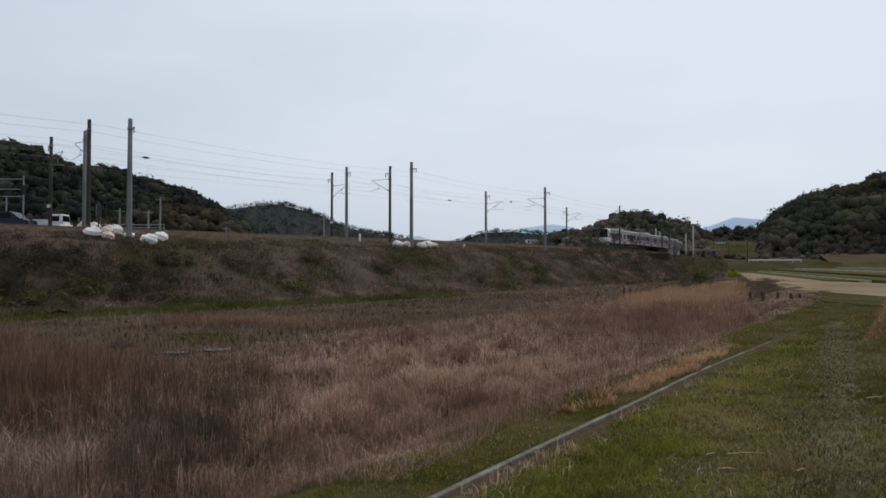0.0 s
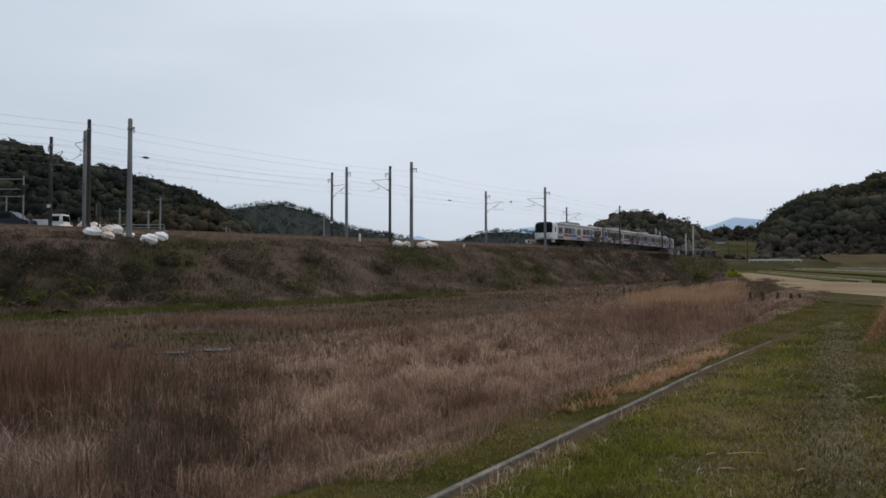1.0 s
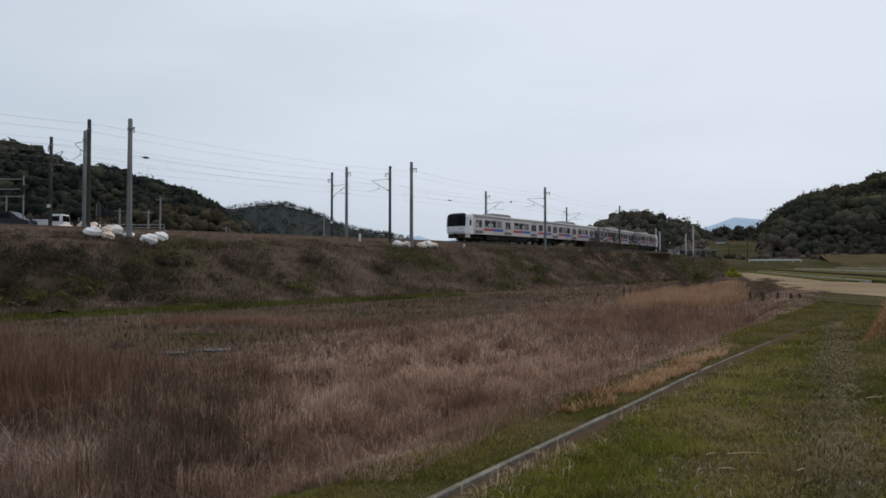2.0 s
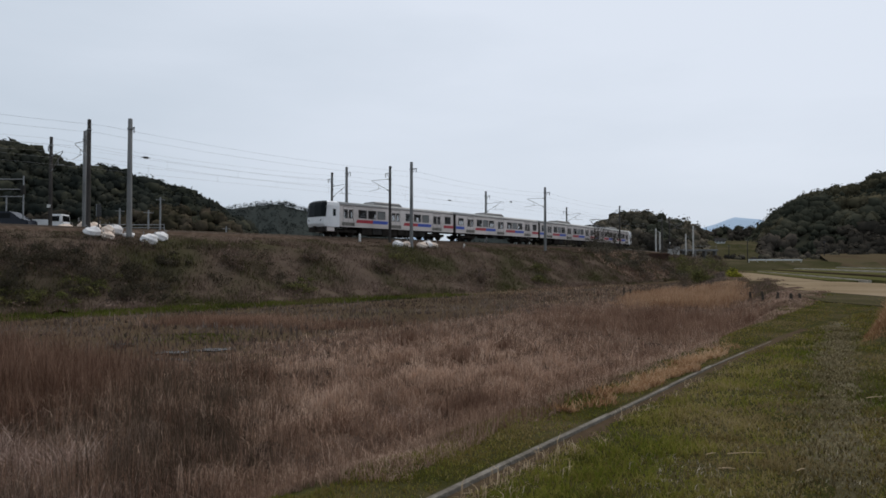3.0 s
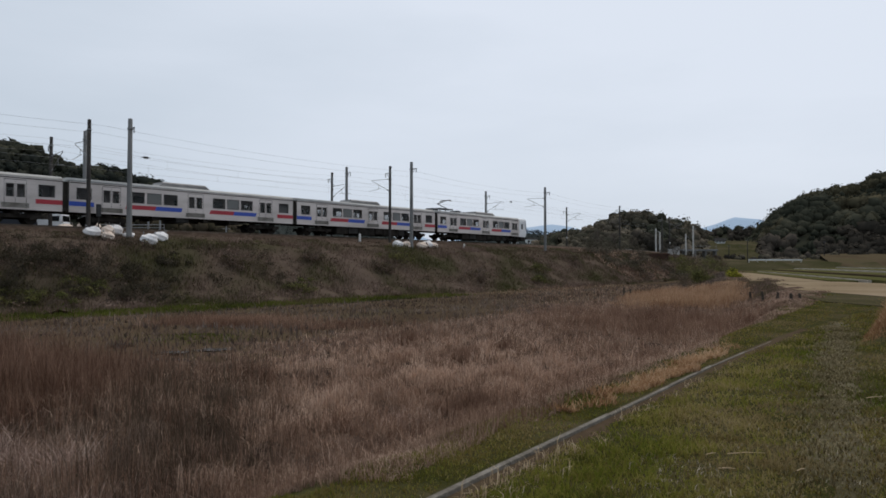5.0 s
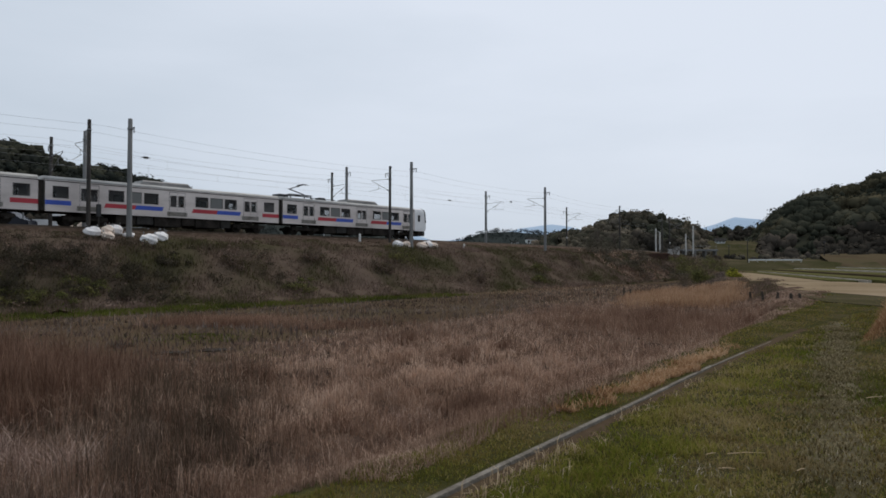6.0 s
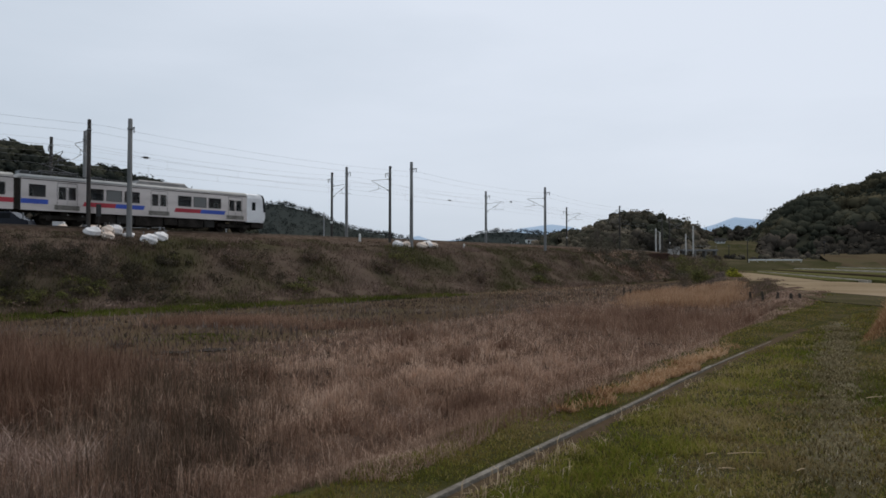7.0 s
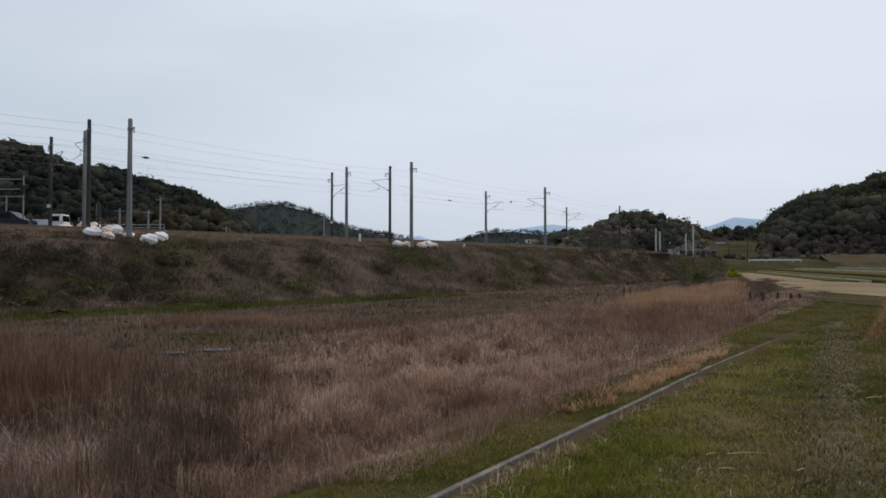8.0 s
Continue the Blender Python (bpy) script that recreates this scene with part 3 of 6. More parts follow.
def build_hills():
    def ridge(d, drop, *pts):
        return [from_view(px, py, dd if dd else d, drop) for px, py, dd in [(p + (0,))[:3] for p in pts]]
    hill("hill_west", ridge(300, 4.3, (-170, 248), (0, 254), (60, 259), (110, 284), (180, 294), (250, 314), (340, 338), (372, 360), (420, 385), (450, 405)), 110, 21, 4.2, 3.2, "wooded hill with dark evergreen trees", steep=1.1, wood=("woods_dark", "woods", "woods_brown"))
    hill("thicket_west", ridge(130, 1.6, (150, 398), (230, 380), (300, 366), (355, 368), (400, 384), (425, 404)), 25, 26, 2.3, 1.7, "low hill of mixed brown and green thicket", wood=("bramble", "woods_brown", "bramble"))
    hill("hill_middle", ridge(620, 1.8, (330, 400), (400, 368), (440, 362), (490, 359), (560, 376), (620, 401), (690, 415), (730, 425)), 160, 31, 6.2, 2.8, "wooded hill beyond the valley", wood=("woods_hazed", "woods_hazed", "woods_hazed"))
    hill("hill_north", ridge(800, 2.8, (770, 440), (800, 429), (850, 409), (900, 406), (960, 411), (1020, 420), (1060, 435)), 150, 41, 7.5, 3.4, "low wooded hill far up the valley", wood=("woods_hazed", "woods_hazed", "woods_hazed"))
    hill("hill_centre", ridge(300, 3.9, (930, 440), (970, 418), (1000, 404), (1030, 403), (1060, 392), (1095, 378), (1140, 373), (1170, 378), (1200, 392), (1228, 403), (1260, 432)), 70, 51, 4.0, 3.0, "small wooded hill behind the railway", wood=("thicket", "woods", "thicket"))
    hill("thicket_centre", ridge(190, 2.0, (975, 440), (1010, 418), (1060, 415), (1100, 412), (1150, 418), (1200, 425), (1230, 430), (1262, 442)), 22, 56, 2.6, 2.0, "low thicket of bare and evergreen trees", wood=("thicket", "woods_brown", "thicket"))
    hill("hill_saddle", ridge(330, 2.2, (1215, 425), (1240, 414), (1290, 405), (1345, 404), (1400, 400)), 45, 58, 3.6, 2.6, "low wooded saddle between two hills", wood=("woods", "woods_brown", "woods_brown"))
    hill("hill_east", ridge(290, 3.9, (1312, 440), (1340, 408), (1368, 378), (1400, 356), (1450, 342), (1510, 330), (1568, 311), (1680, 292), (1800, 300)), 95, 61, 3.9, 3.2, "wooded hill of bamboo and evergreen trees", steep=1.2, wood=("woods", "bamboo", "woods_brown"))
    hill("thicket_hedge", ridge(204, 0.7, (1255, 440), (1280, 441), (1310, 440), (1340, 443)), 5, 60, 2.0, 1.1, "hedge of brown shrubs on the terraces", wood=("thicket", "woods_brown", "thicket"))
    hill("thicket_terrace", ridge(176, 0.9, (1258, 450), (1285, 454), (1330, 455), (1380, 457), (1440, 452), (1520, 449), (1600, 448)), 7, 59, 2.0, 1.3, "low hedge of brown shrubs below the terraces", wood=("woods_brown", "thicket", "woods_brown"))
    r = np.random.RandomState(77)
    n = 7000
    px = 1350 + 200 * r.rand(n) ** 1.2
    top = np.interp(px, [1340, 1368, 1400, 1450, 1510, 1568], [404, 378, 356, 342, 330, 311]) + 34 * r.rand(n) ** 1.4
    d = 283 - 14 * r.rand(n)
    h = 4.5 + 3 * r.rand(n)
    x, z = (px - 784) / 1140 * d, 1.55 + (467 - top) / 1140 * d - h * 0.92
    tagged(blades("bamboo_grove", x, d, z, h, 0.45 + 0.35 * r.rand(n), np.abs(r.normal(0.1, 0.22, n)).clip(0, 0.8), M["bamboo"], 78, 0.2), "feathery yellow-green bamboo on the hill's crest", "bamboo", kind="stuff")
    hill("mountain_a", ridge(3600, 0, (640, 470), (715, 424), (740, 417), (770, 428), (860, 420), (920, 404), (975, 397), (1010, 402), (1080, 420)), 500, 71, 0, 0, "mountain far away, coloured pale blue for haze", far=True)
    hill("mountain_b", ridge(3800, 0, (1120, 440), (1228, 408), (1265, 397), (1300, 384), (1345, 388), (1400, 408), (1480, 440)), 500, 72, 0, 0, "mountain far away, coloured pale blue for haze", far=True)


# ---- train ----
CAR = 20.0
PANES = [(0.75, 1.75), (4.6, 5.7), (5.95, 7.05), (7.3, 8.4), (11.6, 12.7), (12.95, 14.05), (14.3, 15.4), (18.25, 19.25)]
DOORS = [3.2, 10.0, 16.8]
DOOR_PANES = [(c + o - 0.21, c + o + 0.21) for c in DOORS for o in (-0.33, 0.33)]


def pierced(bm, x0, x1, z0, z1, holes, y0, y1):
    """An upright wall with rectangular openings right through it, as one connected shell."""
    xs = sorted({x0, x1, *[h[0] for h in holes], *[h[1] for h in holes]})
    zs = sorted({z0, z1, *[h[2] for h in holes], *[h[3] for h in holes]})
    made = {}

    def v(i, j, y):
        if (i, j, y) not in made:
            made[i, j, y] = bm.verts.new((xs[i], y, zs[j]))
        return made[i, j, y]

    def solid(i, j):
        if not (0 <= i < len(xs) - 1 and 0 <= j < len(zs) - 1):
            return False
        cx, cz = (xs[i] + xs[i + 1]) / 2, (zs[j] + zs[j + 1]) / 2
        return not any(h[0] < cx < h[1] and h[2] < cz < h[3] for h in holes)
    for i in range(len(xs) - 1):
        for j in range(len(zs) - 1):
            if not solid(i, j):
                continue
            for y in (y0, y1):
                bm.faces.new((v(i, j, y), v(i + 1, j, y), v(i + 1, j + 1, y), v(i, j + 1, y)))
            for di, dj, a, b in ((-1, 0, (i, j), (i, j + 1)), (1, 0, (i + 1, j), (i + 1, j + 1)), (0, -1, (i, j), (i + 1, j)), (0, 1, (i, j + 1), (i + 1, j + 1))):
                if not solid(i + di, j + dj):
                    bm.faces.new((v(*a, y0), v(*b, y0), v(*b, y1), v(*a, y1)))


def roof_section():
    pts = []
    for i in range(9):
        a = math.pi * i / 8
        ca, sa = math.cos(a), math.sin(a)
        pts.append((1.475 * math.copysign(abs(ca) ** 0.45, ca), 3.28 + 0.36 * abs(sa) ** 0.8))
    return pts


def extrude(bm, pts, x0, x1):
    a = [bm.verts.new((x0, y, z)) for y, z in pts]
    b = [bm.verts.new((x1, y, z)) for y, z in pts]
    for i in range(len(pts)):
        j = (i + 1) % len(pts)
        bm.faces.new((a[i], a[j], b[j], b[i]))
    bm.faces.new(a[::-1])
    bm.faces.new(b)


def rail_car(cab=None, pantograph=False, trailer=False):
    """One 20 m car; x runs from its leading end (0) to its trailing end (20), y towards the path. cab: 'lead' or 'tail'."""
    car = new("rail_car")
    lo = 2.05 if cab == "lead" else 0.22
    hi = 17.95 if cab == "tail" else 19.78
    panes = [p for p in PANES if p[0] > lo and p[1] < hi]
    holes = [(a, b, 2.02, 2.84) for a, b in panes] + [(a, b, 1.92, 2.78) for a, b in DOOR_PANES]
    for y0, y1 in ((1.42, 1.475), (-1.475, -1.42)):
        bm = bmesh.new()
        pierced(bm, lo, hi, 1.0, 3.3, holes, y0, y1)
        part("side_wall", bm, M["stainless"], car, "unpainted stainless steel side")
    for x, on in ((lo, cab != "lead"), (hi - 0.06, cab != "tail")):
        if on:
            bm = bmesh.new()
            box(bm, x, x + 0.06, -1.42, 1.42, 1.0, 3.3)
            part("end_wall", bm, M["stainless"], car)
    bm = bmesh.new()
    extrude(bm, roof_section(), lo, hi)
    part("roof", bm, M["roof"], car, "pale grey roof", True)
    bm = bmesh.new()
    box(bm, lo, hi, -1.4, 1.4, 1.0, 1.15)
    part("floor", bm, M["dark"], car)
    for a, b in ((4.5, 8.6), (11.4, 15.5)):
        for y in (-1.3, 0.75):
            bm = bmesh.new()
            box(bm, a, b, y, y + 0.5, 1.15, 1.58, 0.04)
            box(bm, a, b, y if y < 0 else y + 0.4, (y if y < 0 else y + 0.4) + 0.1, 1.58, 2.05, 0.03)
            part("seat", bm, M["seat"], car, "dark cloth bench seat")
    random.seed(17 if cab else 5)
    for i, (a, b) in enumerate(panes):
        for s in (1, -1):
            bm = bmesh.new()
            box(bm, a, b, s * 1.45 - 0.006, s * 1.45 + 0.006, 2.02, 2.84)
            pane = part("window", bm, M["glass_clear"] if i in (2, 5) else M["glass"], car, "tinted window")
            bm = bmesh.new()
            for q in ((a - 0.03, b + 0.03, 1.99, 2.02), (a - 0.03, b + 0.03, 2.84, 2.87), (a - 0.03, a, 2.02, 2.84), (b, b + 0.03, 2.02, 2.84)):
                box(bm, q[0], q[1], s * 1.478 - 0.006, s * 1.478 + 0.006, q[2], q[3])
            part("window_frame", bm, M["under_grey"], pane)
    for c in DOORS:
        for o in (-0.33, 0.33):
            for s in (1, -1):
                bm = bmesh.new()
                pierced(bm, c + o - 0.322, c + o + 0.322, 1.08, 3.08, [(c + o - 0.21, c + o + 0.21, 1.92, 2.78)], s * 1.48 - 0.006, s * 1.48 + 0.006)
                leaf = part("door", bm, M["stainless"], car, "sliding passenger door leaf")
                bm = bmesh.new()
                for q0, q1, z0, z1 in ((-0.25, 0.25, 1.88, 1.92), (-0.25, 0.25, 2.78, 2.82), (-0.25, -0.21, 1.92, 2.78), (0.21, 0.25, 1.92, 2.78)):
                    box(bm, c + o + q0, c + o + q1, s * 1.489 - 0.003, s * 1.489 + 0.003, z0, z1)
                part("door_gasket", bm, M["under_grey"], leaf)
                bm = bmesh.new()
                box(bm, c + o - 0.21, c + o + 0.21, s * 1.45 - 0.005, s * 1.45 + 0.005, 1.92, 2.78)
                part("door_pane", bm, M["glass"], leaf)
        for s in (1, -1):
            bm = bmesh.new()
            for x0, x1, z0, z1 in ((c - 0.68, c - 0.655, 1.08, 3.08), (c + 0.655, c + 0.68, 1.08, 3.08), (c - 0.68, c + 0.68, 3.085, 3.12), (c - 0.009, c + 0.009, 1.5, 3.08)):
                box(bm, x0, x1, s * 1.488 - 0.004, s * 1.488 + 0.004, z0, z1)
            part("door_surround", bm, M["under_grey"], car)
            bm = bmesh.new()
            box(bm, c - 0.85, c + 0.85, s * 1.486 - 0.004, s * 1.486 + 0.004, 1.12, 1.47)
            part("door_panel", bm, M["grime"], car, "dull soiled panel under the door")
    bars = [(4.25, 6.55, "red"), (6.55, 8.75, "blue"), (11.25, 13.5, "red"), (13.5, 15.75, "blue")]
    if cab != "lead":
        bars.append((lo, 1.95, "blue"))
    if cab != "tail":
        bars.append((18.05, hi, "red"))
    for a, b, c in bars:
        for s in (1, -1):
            bm = bmesh.new()
            vs = [(a, 1.48), (b, 1.48), (b + 0.12, 1.82), (a + 0.12, 1.82)] if 4 < a < 17 else [(a, 1.48), (b, 1.48), (b, 1.82), (a, 1.82)]
            q = [bm.verts.new((x, s * 1.478, z)) for x, z in vs] + [bm.verts.new((x, s * 1.486, z)) for x, z in vs]
            for fi in ((0, 1, 2, 3), (4, 5, 6, 7), (0, 1, 5, 4), (1, 2, 6, 5), (2, 3, 7, 6), (3, 0, 4, 7)):
                bm.faces.new([q[i] for i in fi])
            part("stripe", bm, M[c], car, c + " stripe below the windows")
    for s in (1, -1):
        bm = bmesh.new()
        box(bm, lo, hi, s * 1.483 - 0.007, s * 1.483 + 0.007, 3.2, 3.26)
        part("gutter", bm, M["under_grey"], car)
    # running gear
    for c in (3.1, 16.9):
        bm = bmesh.new()
        for s in (1, -1):
            box(bm, c - 1.6, c + 1.6, s * 1.0 - 0.08, s * 1.0 + 0.08, 0.42, 0.72, 0.05)
            for w in (-1.05, 1.05):
                box(bm, c + w - 0.17, c + w + 0.17, s * 1.02 - 0.12, s * 1.02 + 0.12, 0.3, 0.62, 0.04)
            rod(bm, (c, s * 1.0, 0.7), (c, s * 1.0, 1.05), 0.28, 0.3, 12)
        box(bm, c - 0.35, c + 0.35, -1.0, 1.0, 0.45, 0.8)
        bogie = part("bogie", bm, M["dark"], car, "dark bogie frame with air springs")
        for w in (-1.05, 1.05):
            bm = bmesh.new()
            rod(bm, (c + w, -0.8, 0.43), (c + w, 0.8, 0.43), 0.08, seg=10)
            for s in (1, -1):
                rod(bm, (c + w, s * 0.56, 0.43), (c + w, s * 0.69, 0.43), 0.43, seg=20)
                rod(bm, (c + w, s * 0.51, 0.43), (c + w, s * 0.56, 0.43), 0.455, seg=20)
            part("wheelset", bm, M["dark"], bogie)
    boxes = ((5.2, 6.7, 0.26, "dark"), (6.8, 8.1, 0.32, "under_grey"), (8.2, 10.4, 0.22, "dark"), (10.5, 11.6, 0.36, "dark"), (11.7, 13.9, 0.26, "dark"), (14.0, 14.9, 0.32, "under_grey"))
    if trailer:
        boxes = ((6.4, 7.0, 0.72, "dark"), (8.4, 9.5, 0.62, "under_grey"), (10.8, 11.3, 0.7, "dark"), (13.2, 14.2, 0.66, "dark"))
    for x0, x1, z0, k in boxes:
        for y in (-1.3, 0.6):
            bm = bmesh.new()
            box(bm, x0, x1, y, y + 0.7, z0, 1.0, 0.04)
            part("equipment_box", bm, M[k], car)
    # central box added to close off the daylight below the floor
    bm = bmesh.new()
    box(bm, 5.1, 15.0, -0.55, 0.55, 0.84 if trailer else 0.45, 1.0)
    part("underframe", bm, M["dark"], car)
    # roof units
    x0 = 8.2 if pantograph else 7.0
    bm = bmesh.new()
    extrude(bm, [(1.0, 3.55), (0.98, 3.86), (0.8, 3.98), (-0.8, 3.98), (-0.98, 3.86), (-1.0, 3.55)], x0, x0 + 4.6)
    for v in bm.verts:
        if v.co.z > 3.8:
            v.co.x += 0.4 if v.co.x < x0 + 2.3 else -0.4
    unit = part("air_conditioner", bm, M["roof_unit"], car, "grey rooftop air conditioner")
    for i in range(4):
        bm = bmesh.new()
        box(bm, x0 + 0.3 + i * 1.05, x0 + 1.15 + i * 1.05, 0.985, 1.0, 3.6, 3.82)
        part("grille", bm, M["under_grey"], unit)
    if pantograph:
        bm = bmesh.new()
        for s in (-0.55, 0.55):
            rod(bm, (1.6, s, 3.98), (4.2, s, 3.98), 0.06)
            for x in (1.7, 4.1):
                rod(bm, (x, s, 3.6), (x, s, 3.98), 0.09, 0.06)
        for x in (1.7, 2.9, 4.1):
            rod(bm, (x, -0.55, 3.98), (x, 0.55, 3.98), 0.06)
        base = part("pantograph_base", bm, M["black"], car, "dark pantograph base on insulators")
        bm = bmesh.new()
        rod(bm, (4.0, 0, 4.02), (1.9, 0, 4.55), 0.055)
        for s in (-0.25, 0.25):
            rod(bm, (1.9, s * 0.4, 4.55), (3.4, s, 5.06), 0.035)
        for x in (3.25, 3.55):
            rod(bm, (x, -0.55, 5.08), (x, 0.55, 5.08), 0.04)
            for s in (-1, 1):
                rod(bm, (x, s * 0.55, 5.08), (x, s * 0.85, 4.93), 0.03)
        part("pantograph_arm", bm, M["black"], base)
        bm = bmesh.new()
        rod(bm, (4.2, 0.35, 3.9), (7.9, 0.35, 3.86), 0.035)
        for x in (4.9, 6.6, 7.6):
            rod(bm, (x, 0.35, 3.6), (x, 0.35, 3.9), 0.06)
        part("roof_cable", bm, M["black"], car)
        for q0, q1, hw in ((0.35, 0.95, 0.6), (1.1, 1.5, 0.5), (5.3, 6.0, 0.4)):
            bm = bmesh.new()
            box(bm, q0, q1, -hw, hw, 3.6, 3.93, 0.05)
            part("switch_box", bm, M["black"], car)
    # gangway bellows
    for x, on in ((-0.02, cab != "lead"), (hi, cab != "tail")):
        if on:
            bm = bmesh.new()
            for i in range(3):
                box(bm, x + i * 0.08, x + 0.06 + i * 0.08, -0.75 - 0.5 * (i % 2 == 0) * 0.1, 0.75 + 0.05 * (i % 2 == 0), 1.05, 3.2)
            part("gangway", bm, M["dark"], car, "dark gangway bellows")
            # dark boxes added so that the gap beside the gangway reads dark
            for s in (1, -1):
                bm = bmesh.new()
                box(bm, x, x + 0.2, s * 1.09 - 0.33, s * 1.09 + 0.33, 1.02, 3.25, 0.03)
                part("gap_cover", bm, M["dark"], car)
    if cab:
        build_cab(car, cab)
    return car


def build_cab(car, cab):
    """The driving end: a white shell with a raked face, a black glazed front and a skirt. f runs from the shell's joint (0) to the nose."""
    def X(f):
        return 2.05 - f if cab == "lead" else 17.95 + f
    rows = []   # (height, reach of the face, half width of the face)
    for z, reach, hw in ((0.95, 1.86, 1.38), (1.25, 2.03, 1.40), (1.75, 2.05, 1.40), (1.95, 2.05, 1.40), (3.15, 1.94, 1.37), (3.45, 1.84, 1.30), (3.62, 1.62, 0.95)):
        rows.append((z, reach, hw))
    bm = bmesh.new()
    rings = []
    for z, reach, hw in rows:
        wide = 1.475 if z < 3.3 else (1.40 if z < 3.5 else 0.9)
        q = [(0, wide), (reach - 0.5, wide), (reach - 0.12, hw), (reach, hw * 0.75), (reach + 0.05, 0), (reach, -hw * 0.75), (reach - 0.12, -hw), (reach - 0.5, -wide), (0, -wide)]
        rings.append([bm.verts.new((X(f), y, z)) for f, y in q])
    for a, b in zip(rings, rings[1:]):
        for i in range(8):
            bm.faces.new((a[i], a[i + 1], b[i + 1], b[i]))
    bm.faces.new(rings[-1])
    bm.faces.new(rings[0][::-1])
    shell = part("cab", bm, M["car_white"], car, "white cab with a raked front")
    # black front glazing, a little proud of the shell
    bm = bmesh.new()
    rr = []
    for z, reach, hw in ((1.93, 2.05, 1.40), (3.15, 1.94, 1.37), (3.45, 1.84, 1.30), (3.61, 1.63, 0.96)):
        rr.append([bm.verts.new((X(f + 0.02), y, z)) for f, y in ((reach - 0.34, hw + 0.075), (reach - 0.12, hw + 0.02), (reach, hw * 0.75), (reach + 0.05, 0), (reach, -hw * 0.75), (reach - 0.12, -hw - 0.02), (reach - 0.34, -hw - 0.075))])
    for a, b in zip(rr, rr[1:]):
        for i in range(6):
            bm.faces.new((a[i], a[i + 1], b[i + 1], b[i]))
    part("windscreen", bm, M["windscreen"], shell, "black wraparound windscreen")
    for s in (1, -1):
        bm = bmesh.new()
        rod(bm, (X(1.9), s * 0.95, 1.62), (X(2.05), s * 0.95, 1.62), 0.13, seg=14)
        part("headlight", bm, M["glass_clear"], shell, "clear headlight")
        bm = bmesh.new()
        pierced(bm, min(X(0.35), X(1.0)), max(X(0.35), X(1.0)), 1.15, 3.05, [(min(X(0.5), X(0.88)), max(X(0.5), X(0.88)), 2.05, 2.78)], s * 1.482 - 0.008, s * 1.482 + 0.006)
        door = part("cab_door", bm, M["car_white"], shell)
        bm = bmesh.new()
        box(bm, min(X(0.5), X(0.88)), max(X(0.5), X(0.88)), s * 1.478 - 0.004, s * 1.478 + 0.006, 2.05, 2.78)
        part("door_pane", bm, M["windscreen"], door)
    for s in (1, -1):
        bm = bmesh.new()
        box(bm, min(X(0.55), X(1.5)), max(X(0.55), X(1.5)), s * 0.85 - 0.5, s * 0.85 + 0.5, 0.46, 0.95, 0.06)
        part("skirt", bm, M["stainless"] if cab == "lead" else M["dark"], shell)
    # dark box added to fill the dark gap under the nose
    bm = bmesh.new()
    box(bm, min(X(1.5), X(1.9)), max(X(1.5), X(1.9)), -1.2, 1.2, 0.42, 0.94, 0.05)
    part("pilot", bm, M["dark"], shell, "dark box set back below the nose")
    bm = bmesh.new()
    box(bm, min(X(1.3), X(2.2)), max(X(1.3), X(2.2)), -0.16, 0.16, 0.7, 1.0, 0.04)
    part("coupler", bm, M["dark"], shell)


train = []


def build_train():
    for i in range(4):
        car = rail_car("lead" if i == 0 else "tail" if i == 3 else None, i == 3, i == 1)
        words = {0: "stainless commuter rail car with a white cab and black windscreen", 3: "stainless commuter rail car with pantograph and white end"}
        tagged(car, words.get(i, "stainless commuter rail car with red and blue stripes"), "train car", "cars of the train")
        train.append(car)


def motions():
    """The train runs down the near track, a little faster than 21 m/s."""
    for i, car in enumerate(train):
        rows = []
        for j in range(33):
            t = j * 0.25
            front = -10.78 - 21.654 * (t - 4.5) + 0.035 * (t - 4.5) ** 2 + CAR * i
            ax, ay = line(front + 3.1)
            bx, by = line(front + 16.9)
            d = Vector((bx - ax, by - ay)).normalized()
            rows.append((t, pose(ax - d.x * 3.1, ay - d.y * 3.1, RAIL, 0, 0, math.degrees(math.atan2(d.y, d.x)))))
        walk(car, rows)


# the car's y axis points away from the path when x runs up the line, so both sides are built alike


